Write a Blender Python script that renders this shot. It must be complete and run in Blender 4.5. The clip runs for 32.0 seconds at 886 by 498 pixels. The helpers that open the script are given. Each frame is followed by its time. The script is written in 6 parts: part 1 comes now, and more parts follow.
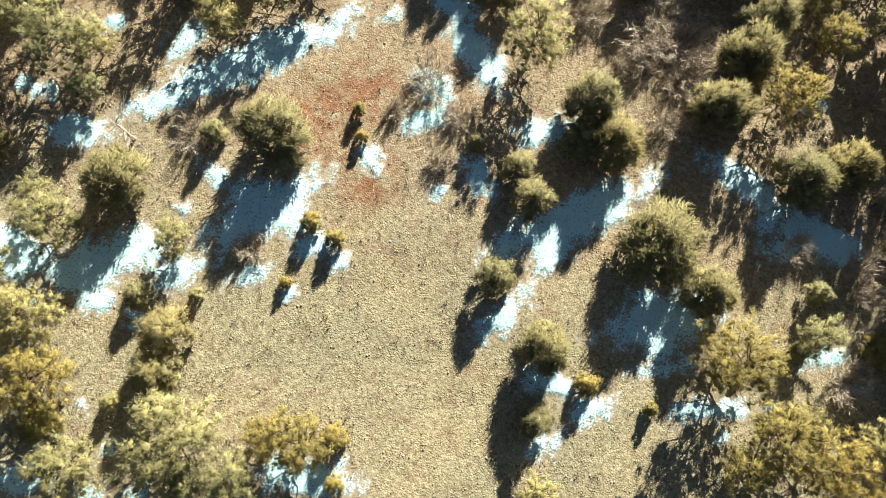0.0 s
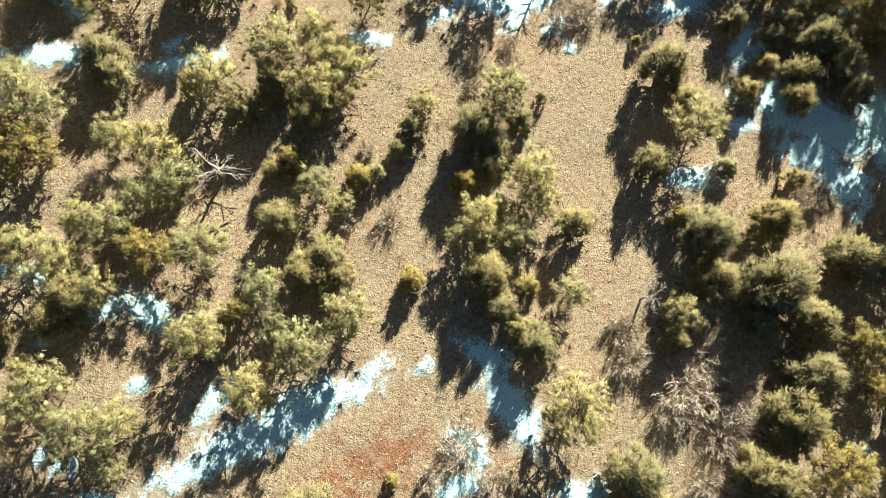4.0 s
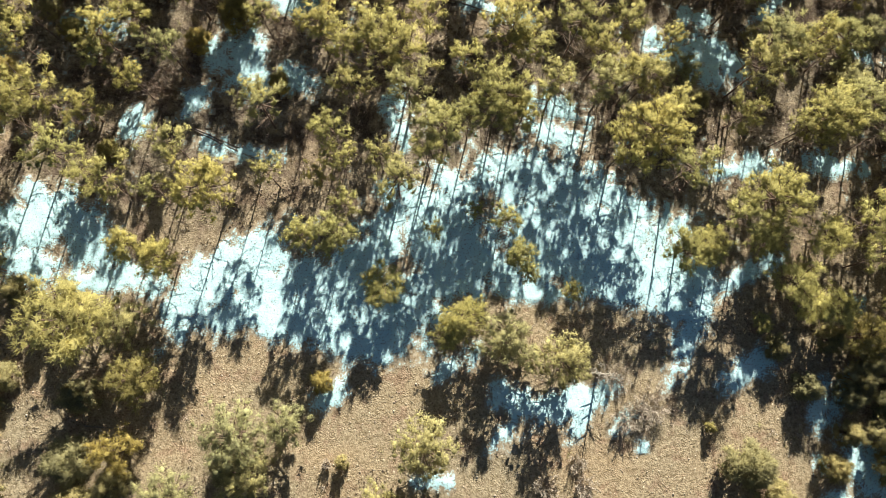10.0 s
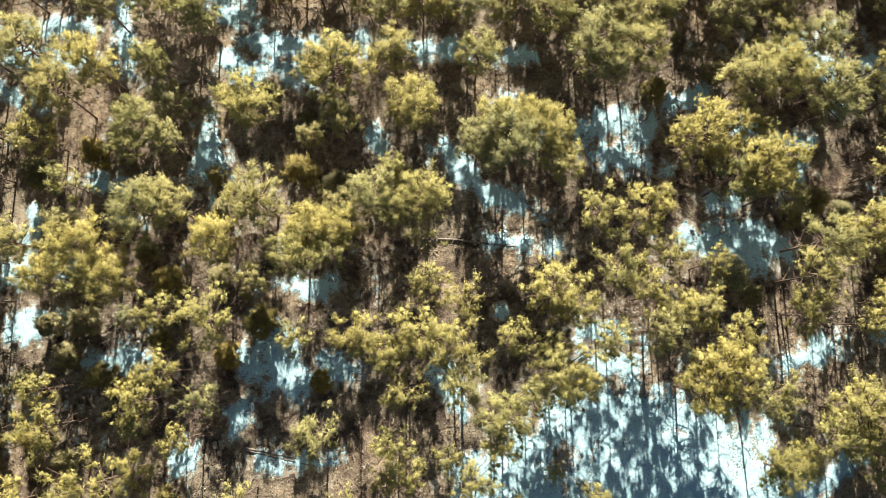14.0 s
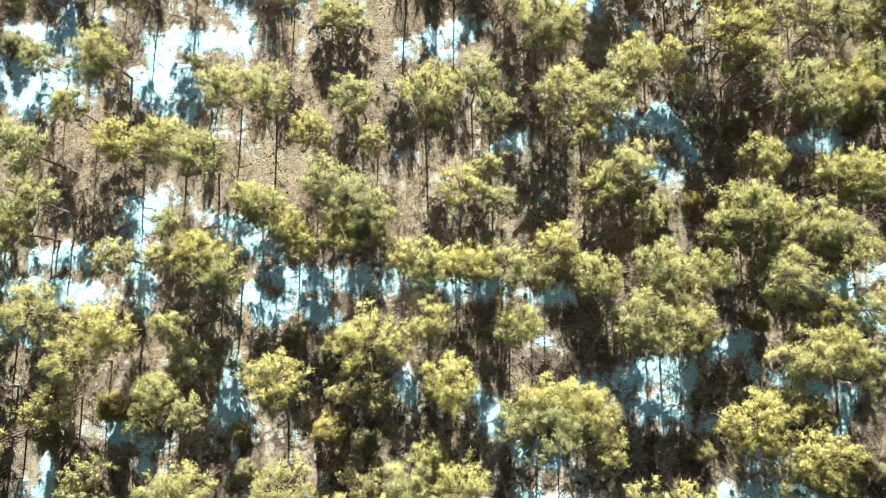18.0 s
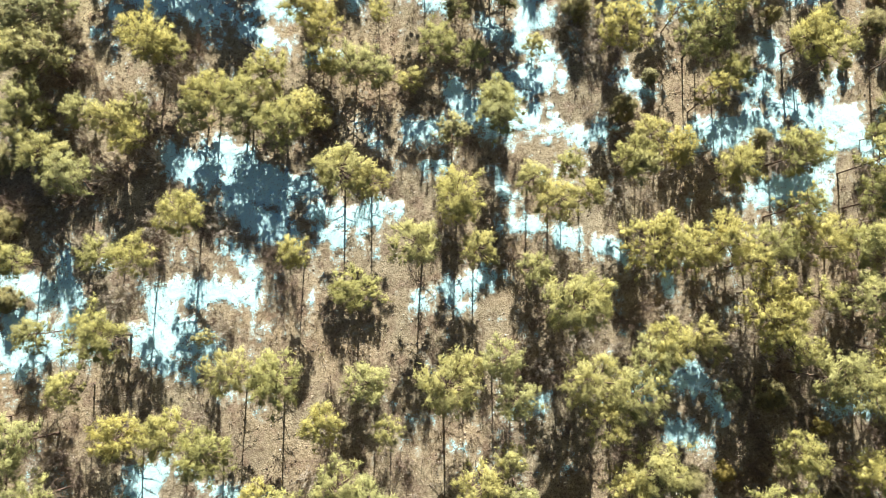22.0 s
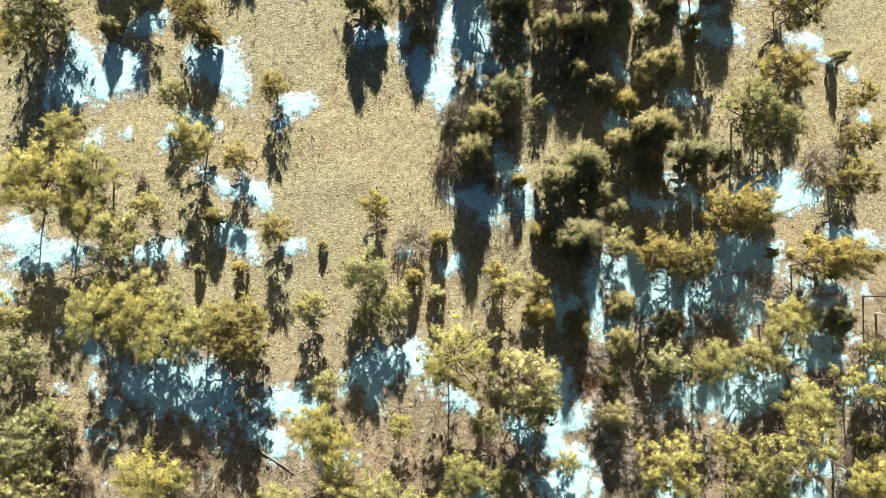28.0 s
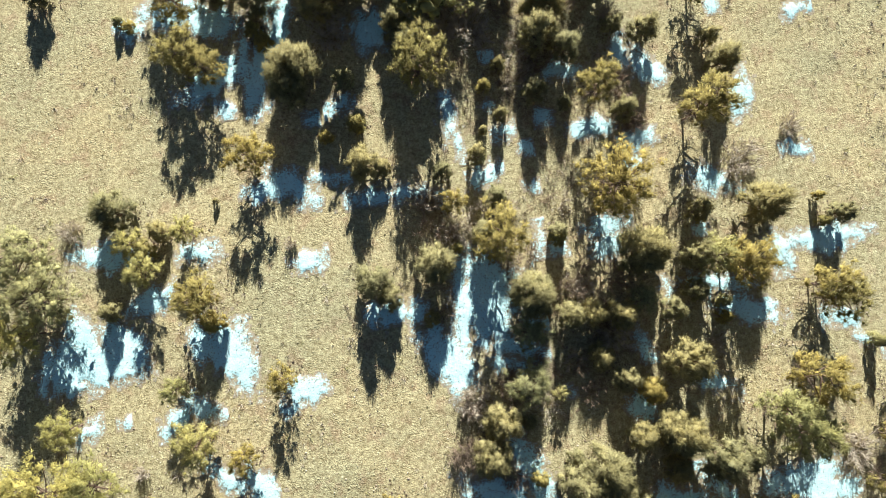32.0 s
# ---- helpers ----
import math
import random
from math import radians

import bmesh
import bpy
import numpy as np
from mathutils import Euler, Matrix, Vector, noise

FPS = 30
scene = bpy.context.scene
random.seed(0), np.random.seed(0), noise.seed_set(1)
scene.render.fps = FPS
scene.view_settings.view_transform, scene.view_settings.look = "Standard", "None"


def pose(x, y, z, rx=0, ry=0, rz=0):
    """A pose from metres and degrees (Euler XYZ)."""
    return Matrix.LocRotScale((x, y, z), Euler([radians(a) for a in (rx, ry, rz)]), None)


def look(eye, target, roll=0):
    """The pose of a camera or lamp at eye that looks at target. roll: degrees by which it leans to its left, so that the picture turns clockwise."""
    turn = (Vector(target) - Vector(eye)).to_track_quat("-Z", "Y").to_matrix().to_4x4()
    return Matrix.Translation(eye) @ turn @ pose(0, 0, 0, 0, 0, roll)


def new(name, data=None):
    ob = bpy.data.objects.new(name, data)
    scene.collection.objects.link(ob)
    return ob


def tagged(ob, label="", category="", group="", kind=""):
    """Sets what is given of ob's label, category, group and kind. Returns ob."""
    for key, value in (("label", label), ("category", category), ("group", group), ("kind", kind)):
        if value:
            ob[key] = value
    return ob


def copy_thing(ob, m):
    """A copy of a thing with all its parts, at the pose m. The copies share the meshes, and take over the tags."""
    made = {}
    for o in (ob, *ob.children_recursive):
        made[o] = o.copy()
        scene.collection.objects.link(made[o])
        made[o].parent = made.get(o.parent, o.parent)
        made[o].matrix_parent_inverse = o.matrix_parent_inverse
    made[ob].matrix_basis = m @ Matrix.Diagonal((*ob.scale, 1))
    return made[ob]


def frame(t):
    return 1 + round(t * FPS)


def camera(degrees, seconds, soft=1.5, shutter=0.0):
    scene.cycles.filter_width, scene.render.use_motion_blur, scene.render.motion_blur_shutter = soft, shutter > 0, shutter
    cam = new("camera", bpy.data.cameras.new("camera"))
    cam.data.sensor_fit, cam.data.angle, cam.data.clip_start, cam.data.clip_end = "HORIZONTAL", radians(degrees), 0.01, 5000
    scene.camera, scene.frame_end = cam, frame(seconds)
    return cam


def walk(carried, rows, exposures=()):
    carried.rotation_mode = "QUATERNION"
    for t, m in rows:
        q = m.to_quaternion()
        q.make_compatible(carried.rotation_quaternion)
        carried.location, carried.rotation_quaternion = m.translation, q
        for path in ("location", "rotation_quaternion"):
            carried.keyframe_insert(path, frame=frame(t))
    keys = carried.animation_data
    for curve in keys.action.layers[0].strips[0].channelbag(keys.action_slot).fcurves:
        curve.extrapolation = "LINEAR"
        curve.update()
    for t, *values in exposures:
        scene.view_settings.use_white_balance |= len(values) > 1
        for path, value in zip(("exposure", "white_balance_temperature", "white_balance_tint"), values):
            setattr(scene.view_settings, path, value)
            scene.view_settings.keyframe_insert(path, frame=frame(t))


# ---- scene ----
import itertools

cam = camera(72.5, 32.0, soft=0.75)
PATH = [
    (0, (12.162, 3.44, 43.62), (12.185, 3.783, 41.65), 14.5),
    (0.5, (11.143, 6.181, 43.845), (11.168, 6.553, 41.88), 14.4),
    (1, (10.159, 8.946, 44.167), (10.186, 9.345, 42.207), 14.5),
    (1.5, (9.23, 11.774, 44.443), (9.255, 12.193, 42.488), 14.2),
    (2, (8.334, 14.58, 44.798), (8.357, 15.02, 42.847), 13.7),
    (2.5, (7.471, 17.566, 45.22), (7.491, 18.014, 43.271), 13.2),
    (3, (6.696, 20.744, 45.73), (6.711, 21.192, 43.781), 12.5),
    (3.5, (5.831, 24.204, 46.149), (5.845, 24.641, 44.198), 12.3),
    (5.5, (1.63, 38.416, 47.942), (1.68, 38.768, 45.974), 16.9),
    (6, (0.68, 41.496, 48.233), (0.738, 41.842, 46.264), 18.1),
    (6.5, (-0.136, 44.385, 48.456), (-0.076, 44.731, 46.487), 18.2),
    (7, (-0.871, 47.298, 48.697), (-0.811, 47.643, 46.728), 17.1),
    (7.5, (-1.625, 50.187, 48.904), (-1.563, 50.53, 46.934), 15.9),
    (8, (-2.41, 53.042, 49.089), (-2.343, 53.385, 47.12), 14.3),
    (8.5, (-3.086, 55.943, 49.279), (-3.019, 56.285, 47.31), 12.2),
    (9, (-3.612, 58.94, 49.499), (-3.547, 59.274, 47.528), 10.9),
    (9.5, (-4.094, 62.0, 49.637), (-4.03, 62.324, 47.664), 11.0),
    (10, (-4.564, 64.954, 49.806), (-4.5, 65.273, 47.832), 11.3),
    (10.5, (-4.989, 67.795, 49.966), (-4.924, 68.112, 47.992), 10.9),
    (11, (-5.406, 70.66, 50.12), (-5.338, 70.974, 48.145), 10.8),
    (11.5, (-5.882, 73.516, 50.319), (-5.809, 73.827, 48.344), 10.3),
    (12, (-6.243, 76.405, 50.488), (-6.166, 76.714, 48.514), 9.5),
    (12.5, (-6.546, 79.256, 50.599), (-6.467, 79.564, 48.624), 8.5),
    (13, (-6.705, 82.044, 50.762), (-6.626, 82.355, 48.788), 6.0),
    (13.5, (-6.675, 84.858, 50.883), (-6.601, 85.169, 48.909), 2.4),
    (14, (-6.581, 87.733, 51.031), (-6.51, 88.039, 49.056), 0.0),
    (14.5, (-6.492, 90.784, 51.176), (-6.421, 91.077, 49.198), 0.5),
    (16.5, (-5.638, 102.849, 51.853), (-5.567, 103.089, 49.868), 3.7),
    (17, (-5.42, 105.621, 51.911), (-5.345, 105.858, 49.927), 5.1),
    (17.5, (-5.197, 108.387, 51.968), (-5.117, 108.621, 49.984), 6.5),
    (18, (-4.944, 111.239, 52.059), (-4.859, 111.468, 50.074), 8.0),
    (18.5, (-4.648, 114.356, 52.16), (-4.559, 114.57, 50.173), 10.1),
    (19, (-4.166, 117.378, 52.129), (-4.08, 117.582, 50.141), 10.5),
    (19.5, (-3.68, 120.171, 52.1), (-3.597, 120.375, 50.112), 10.3),
    (20, (-3.222, 122.934, 52.124), (-3.14, 123.141, 50.136), 9.8),
    (20.5, (-2.824, 125.822, 52.113), (-2.74, 126.028, 50.126), 10.2),
    (21, (-2.435, 128.717, 52.034), (-2.349, 128.92, 50.046), 10.9),
    (21.5, (-2.05, 131.476, 51.886), (-1.964, 131.682, 49.899), 10.8),
    (22, (-1.696, 134.173, 51.735), (-1.608, 134.385, 49.748), 10.6),
    (22.5, (-1.331, 137.09, 51.639), (-1.242, 137.299, 49.652), 11.1),
    (23, (-0.919, 139.995, 51.531), (-0.83, 140.204, 49.544), 11.3),
    (23.5, (-0.52, 142.888, 51.511), (-0.431, 143.097, 49.524), 11.5),
    (24, (-0.118, 145.672, 51.495), (-0.027, 145.885, 49.509), 11.3),
    (24.5, (0.343, 148.449, 51.537), (0.433, 148.667, 49.551), 10.8),
    (25, (0.831, 151.292, 51.568), (0.918, 151.506, 49.582), 10.6),
    (25.5, (1.295, 154.307, 51.52), (1.381, 154.516, 49.532), 10.9),
    (27.5, (3.009, 167.327, 51.336), (3.093, 167.486, 49.344), 16.7),
    (28, (3.523, 170.354, 51.151), (3.602, 170.51, 49.159), 15.9),
    (28.5, (4.054, 173.295, 50.945), (4.128, 173.451, 48.952), 14.0),
    (29, (4.63, 176.305, 50.842), (4.697, 176.459, 48.849), 12.3),
    (29.5, (5.247, 179.31, 50.749), (5.305, 179.462, 48.755), 9.8),
    (30, (5.778, 182.215, 50.701), (5.83, 182.369, 48.708), 7.8),
    (30.5, (6.145, 185.038, 50.64), (6.199, 185.2, 48.648), 7.5),
    (31, (6.388, 187.882, 50.611), (6.449, 188.052, 48.619), 8.8),
    (31.5, (6.619, 190.76, 50.586), (6.687, 190.935, 48.595), 10.4),
    (32, (6.824, 193.674, 50.543), (6.899, 193.854, 48.553), 11.9),
]
walk(cam, [(t, look(eye, target, roll)) for t, eye, target, roll in PATH],
     exposures=[(0, 1.55, 6100, 9), (3, 1.62, 6100, 9), (6, 1.68, 6050, 9), (9, 1.39, 6000, 10), (11, 1.31, 6050, 12), (13, 1.38, 6100, 15), (14, 1.49, 5950, 14), (17, 1.75, 5400, 8), (20, 1.70, 5450, 8), (22, 1.55, 5650, 8), (25, 1.43, 5800, 9), (28, 1.37, 5750, 9), (30, 1.36, 5680, 8), (32, 1.42, 5620, 8)])

# ---- world and sun ----
SUN_EL, SUN_X, SUN_Y = radians(23.5), 0.22, 0.9755
world = bpy.data.worlds.new("sky")
scene.world = world
world.use_nodes = True
wn = world.node_tree.nodes
sky = wn.new("ShaderNodeTexSky")
sky.sky_type, sky.sun_disc = "NISHITA", False
sky.air_density, sky.dust_density, sky.ozone_density = 1.0, 0.3, 0.8
sky.sun_elevation, sky.sun_rotation = SUN_EL, math.atan2(SUN_X, SUN_Y)
wn["Background"].inputs["Strength"].default_value = 0.0168
world.node_tree.links.new(sky.outputs[0], wn["Background"].inputs["Color"])
sun = new("sun", bpy.data.lights.new("sun", "SUN"))
sun.data.energy, sun.data.angle, sun.data.color = 5.0, radians(0.5), (1.0, 0.91, 0.75)
sun.matrix_world = look((SUN_X * 90, 100 + SUN_Y * 90, 90 * math.tan(SUN_EL)), (0, 100, 0))


# ---- materials ----
def shader(name):
    m = bpy.data.materials.new(name)
    m.use_nodes = True
    return m, m.node_tree.nodes, m.node_tree.links, m.node_tree.nodes["Principled BSDF"]


def noise_at(n, l, scale, detail=3.0, rough=0.6, coords="Object"):
    tc, tx = n.new("ShaderNodeTexCoord"), n.new("ShaderNodeTexNoise")
    tx.inputs["Scale"].default_value, tx.inputs["Detail"].default_value, tx.inputs["Roughness"].default_value = scale, detail, rough
    l.new(tc.outputs[coords], tx.inputs["Vector"])
    return tx.outputs["Fac"]


def ramp(n, l, fac, *stops):
    r = n.new("ShaderNodeValToRGB")
    while len(r.color_ramp.elements) < len(stops):
        r.color_ramp.elements.new(0.5)
    for e, (p, c) in zip(r.color_ramp.elements, stops):
        e.position, e.color = p, (*c, 1)
    l.new(fac, r.inputs["Fac"])
    return r.outputs["Color"]


def mixed(n, l, fac, a, b, how="MIX"):
    x = n.new("ShaderNodeMix")
    x.data_type, x.blend_type = "RGBA", how
    for socket, v in (("Factor", fac), ("A", a), ("B", b)):
        s = [i for i in x.inputs if i.name == socket and i.enabled][-1]
        if isinstance(v, (int, float)):
            s.default_value = v
        elif isinstance(v, tuple):
            s.default_value = (*v, 1)
        else:
            l.new(v, s)
    return [o for o in x.outputs if o.enabled][-1]


def bumped(n, l, b, height, strength, distance):
    bp = n.new("ShaderNodeBump")
    bp.inputs["Strength"].default_value, bp.inputs["Distance"].default_value = strength, distance
    l.new(height, bp.inputs["Height"])
    l.new(bp.outputs["Normal"], b.inputs["Normal"])


def foliage(name, low, mid, high, through_light=0.46):
    """Needles: colour by tree and by tuft, and some light let through."""
    m, n, l, b = shader(name)
    info, geo = n.new("ShaderNodeObjectInfo"), n.new("ShaderNodeNewGeometry")
    low, high = tuple(0.66 * c for c in low), tuple(1.16 * c for c in high)
    tone = ramp(n, l, geo.outputs["Random Per Island"], (0.0, low), (0.55, mid), (1.0, high))
    tree = ramp(n, l, info.outputs["Random"], (0.0, (0.80, 0.84, 0.90)), (0.5, (0.95, 0.95, 0.95)), (1.0, (1.05, 1.01, 0.92)))
    clump = ramp(n, l, noise_at(n, l, 1.6, 3.0, 0.6), (0.34, (0.76, 0.77, 0.80)), (0.50, (1.0, 1.0, 1.0)), (0.68, (1.14, 1.12, 1.02)))
    col = mixed(n, l, 1.0, mixed(n, l, 1.0, tone, tree, "MULTIPLY"), clump, "MULTIPLY")
    l.new(col, b.inputs["Base Color"])
    b.inputs["Roughness"].default_value = 0.7
    b.inputs["Specular IOR Level"].default_value = 0.1
    t, add = n.new("ShaderNodeBsdfTranslucent"), n.new("ShaderNodeAddShader")
    l.new(mixed(n, l, 1.0, col, (through_light,) * 3, "MULTIPLY"), t.inputs["Color"])
    l.new(b.outputs[0], add.inputs[0])
    l.new(t.outputs[0], add.inputs[1])
    l.new(add.outputs[0], n["Material Output"].inputs["Surface"])
    return m


def bark(name, dark, light, scale=9.0):
    m, n, l, b = shader(name)
    f = noise_at(n, l, scale, 4.0, 0.7)
    l.new(ramp(n, l, f, (0.3, dark), (0.7, light)), b.inputs["Base Color"])
    b.inputs["Roughness"].default_value = 0.9
    bumped(n, l, b, f, 0.6, 0.03)
    return m


NEEDLES = foliage("pine_needles", (0.370, 0.330, 0.110), (0.405, 0.364, 0.125), (0.440, 0.398, 0.142))
JUNIPER = foliage("juniper_sprays", (0.290, 0.254, 0.114), (0.322, 0.283, 0.130), (0.354, 0.313, 0.147))
GOLD = foliage("golden_sprays", (0.310, 0.252, 0.080), (0.340, 0.280, 0.092), (0.372, 0.310, 0.106))
# darker than the near needles: missing self-shadow of solid clumps put into colour
FAR_SHADED = foliage("far_needles_shaded", (0.19, 0.170, 0.064), (0.225, 0.203, 0.077), (0.265, 0.240, 0.093))
PALE = foliage("pale_yellow_green_needles", (0.362, 0.328, 0.124), (0.397, 0.362, 0.140), (0.432, 0.396, 0.158))
SAGE = foliage("grey_green_needles", (0.332, 0.306, 0.138), (0.368, 0.340, 0.156), (0.402, 0.374, 0.176))
PINE_BARK = bark("pine_bark", (0.075, 0.050, 0.036), (0.24, 0.155, 0.105))
TWIG = bark("dry_twig", (0.32, 0.265, 0.20), (0.58, 0.50, 0.39), 4.0)
DEAD_TWIG = bark("dead_lower_twigs", (0.11, 0.077, 0.055), (0.32, 0.235, 0.165), 5.0)
BLEACHED = bark("bleached_wood", (0.30, 0.26, 0.20), (0.62, 0.56, 0.46), 6.0)
GREY_LOG = bark("weathered_log", (0.10, 0.085, 0.07), (0.34, 0.29, 0.23), 7.0)


def meadow_tint(n, l, color):
    """The open meadows at both ends of the strip keep a greener straw than the clearing and the wood."""
    tc, sep = n.new("ShaderNodeTexCoord"), n.new("ShaderNodeSeparateXYZ")
    l.new(tc.outputs["Object"], sep.inputs[0])
    out = color
    for lo, hi, shade in ((160, 176, (1.16, 1.26, 1.13)), (18, 6, (0.98, 1.08, 1.06))):
        r = n.new("ShaderNodeMapRange")
        r.inputs["From Min"].default_value, r.inputs["From Max"].default_value = lo, hi
        l.new(sep.outputs["Y"], r.inputs["Value"])
        out = mixed(n, l, r.outputs[0], out, mixed(n, l, 1.0, out, shade, "MULTIPLY"))
    return out


# dry grass, bare soil and, in the wood, fallen needles
GROUND, n, l, b = shader("dry_ground")
tc, sep = n.new("ShaderNodeTexCoord"), n.new("ShaderNodeSeparateXYZ")
l.new(tc.outputs["Object"], sep.inputs[0])
wide, patch = noise_at(n, l, 0.10, 3.0), noise_at(n, l, 0.55, 4.0, 0.65)
fine, grit = noise_at(n, l, 5.0, 4.0, 0.7), noise_at(n, l, 16.0, 3.0, 0.7)
straw = ramp(n, l, fine, (0.25, (0.25, 0.195, 0.12)), (0.5, (0.38, 0.315, 0.205)), (0.78, (0.50, 0.43, 0.295)))
soil = ramp(n, l, fine, (0.25, (0.21, 0.145, 0.093)), (0.55, (0.36, 0.272, 0.186)), (0.8, (0.49, 0.395, 0.285)))
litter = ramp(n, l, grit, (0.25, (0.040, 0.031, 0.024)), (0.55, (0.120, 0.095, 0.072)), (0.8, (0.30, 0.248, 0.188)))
soil_mask = ramp(n, l, patch, (0.52, (0, 0, 0)), (0.64, (1, 1, 1)))
open_ground = mixed(n, l, soil_mask, straw, soil)
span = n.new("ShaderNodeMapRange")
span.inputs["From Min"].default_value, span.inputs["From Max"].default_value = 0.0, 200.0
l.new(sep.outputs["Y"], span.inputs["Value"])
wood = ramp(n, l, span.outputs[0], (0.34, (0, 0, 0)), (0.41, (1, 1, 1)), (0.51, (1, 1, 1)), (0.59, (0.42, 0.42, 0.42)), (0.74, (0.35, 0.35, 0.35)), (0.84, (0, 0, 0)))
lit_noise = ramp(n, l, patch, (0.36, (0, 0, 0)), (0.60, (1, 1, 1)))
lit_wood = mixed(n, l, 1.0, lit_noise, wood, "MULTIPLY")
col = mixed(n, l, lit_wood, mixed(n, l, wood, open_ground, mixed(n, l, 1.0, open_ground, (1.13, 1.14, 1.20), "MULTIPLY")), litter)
red = ramp(n, l, fine, (0.3, (0.20, 0.095, 0.05)), (0.7, (0.37, 0.205, 0.12)))
for sx_, sy_, size in ((1.6, 19.0, 3.2), (4.6, 22.0, 2.4), (6.5, 15.2, 2.2), (15.0, 160.5, 2.0)):
    off, far = n.new("ShaderNodeVectorMath"), n.new("ShaderNodeMapRange")
    off.operation = "DISTANCE"
    off.inputs[1].default_value = (sx_, sy_, 0)
    l.new(tc.outputs["Object"], off.inputs[0])
    far.inputs["From Min"].default_value, far.inputs["From Max"].default_value = size * 1.5, size * 0.4
    l.new(off.outputs["Value"], far.inputs["Value"])
    stain = mixed(n, l, 1.0, far.outputs[0], ramp(n, l, patch, (0.38, (0, 0, 0)), (0.55, (1, 1, 1))), "MULTIPLY")
    col = mixed(n, l, stain, col, red)
pebbly = ramp(n, l, noise_at(n, l, 9.0, 2.0, 0.8), (0.36, (0.50, 0.46, 0.42)), (0.47, (1, 1, 1)), (0.57, (1, 1, 1)), (0.68, (1.36, 1.34, 1.30)))
col = mixed(n, l, 1.0, col, pebbly, "MULTIPLY")
tussock = ramp(n, l, noise_at(n, l, 2.6, 2.0, 0.6), (0.36, (0.76, 0.74, 0.70)), (0.50, (1, 1, 1)), (0.64, (1.14, 1.13, 1.12)))
col = mixed(n, l, 1.0, col, tussock, "MULTIPLY")
tint = ramp(n, l, wide, (0.35, (0.90, 0.92, 0.92)), (0.65, (1.06, 1.0, 0.95)))
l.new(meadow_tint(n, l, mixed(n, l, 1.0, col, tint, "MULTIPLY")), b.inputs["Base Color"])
b.inputs["Roughness"].default_value = 0.95
b.inputs["Specular IOR Level"].default_value = 0.1
clod = n.new("ShaderNodeTexVoronoi")
clod.inputs["Scale"].default_value = 7.5
l.new(tc.outputs["Object"], clod.inputs["Vector"])
bumped(n, l, b, mixed(n, l, ramp(n, l, noise_at(n, l, 0.9, 3.0), (0.35, (0.3, 0.3, 0.3)), (0.62, (0.85, 0.85, 0.85))), ramp(n, l, clod.outputs["Distance"], (0.0, (1, 1, 1)), (0.75, (0, 0, 0))), fine), 0.75, 0.07)

GRASS, n, l, b = shader("dry_grass")
geo = n.new("ShaderNodeNewGeometry")
blade = ramp(n, l, geo.outputs["Random Per Island"], (0.0, (0.20, 0.155, 0.09)), (0.5, (0.37, 0.305, 0.195)), (1.0, (0.54, 0.46, 0.32)))
tussock = ramp(n, l, noise_at(n, l, 2.6, 2.0, 0.6), (0.36, (0.76, 0.74, 0.70)), (0.50, (1, 1, 1)), (0.64, (1.14, 1.13, 1.12)))
l.new(meadow_tint(n, l, mixed(n, l, 1.0, blade, tussock, "MULTIPLY")), b.inputs["Base Color"])
b.inputs["Roughness"].default_value = 0.9

STONE, n, l, b = shader("pale_stone")
geo = n.new("ShaderNodeNewGeometry")
l.new(ramp(n, l, geo.outputs["Random Per Island"], (0.0, (0.22, 0.165, 0.115)), (0.6, (0.42, 0.34, 0.25)), (1.0, (0.62, 0.55, 0.44))), b.inputs["Base Color"])
b.inputs["Roughness"].default_value = 0.9

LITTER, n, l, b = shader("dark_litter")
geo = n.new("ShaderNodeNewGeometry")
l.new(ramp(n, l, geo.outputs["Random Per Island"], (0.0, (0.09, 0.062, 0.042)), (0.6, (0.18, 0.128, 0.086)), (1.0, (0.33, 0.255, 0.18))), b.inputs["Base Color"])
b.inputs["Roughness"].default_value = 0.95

SNOW, n, l, b = shader("old_snow")
speck, drift = noise_at(n, l, 8.0, 4.0, 0.72), noise_at(n, l, 1.1, 3.0)
deep = n.new("ShaderNodeAttribute")
deep.attribute_name = "snow_depth"
limit = n.new("ShaderNodeMath")
limit.operation = "SUBTRACT"
l.new(speck, limit.inputs[0])
l.new(deep.outputs["Fac"], limit.inputs[1])
# low red puts the teal of skylit shade into the snow colour
shade_tinted = ramp(n, l, drift, (0.3, (0.55, 0.85, 0.88)), (0.7, (0.64, 0.91, 0.93)))
tips = ramp(n, l, noise_at(n, l, 9.0, 2.0), (0.35, (0.06, 0.05, 0.036)), (0.7, (0.24, 0.195, 0.14)))
rim = ramp(n, l, noise_at(n, l, 5.0, 4.0, 0.7), (0.25, (0.24, 0.19, 0.125)), (0.5, (0.36, 0.30, 0.205)), (0.78, (0.48, 0.415, 0.295)))
dirt = mixed(n, l, ramp(n, l, deep.outputs["Fac"], (0.0, (0, 0, 0)), (0.05, (1, 1, 1))), rim, tips)
l.new(mixed(n, l, ramp(n, l, limit.outputs[0], (0.45, (0, 0, 0)), (0.53, (1, 1, 1))), shade_tinted, dirt), b.inputs["Base Color"])
b.inputs["Roughness"].default_value = 0.55
b.inputs["Specular IOR Level"].default_value = 0.2
bumped(n, l, b, mixed(n, l, 0.25, drift, speck), 0.6, 0.18)


# ---- mesh helpers ----
RNG = np.random.RandomState(7)
LATTICE = RNG.rand(256, 256)


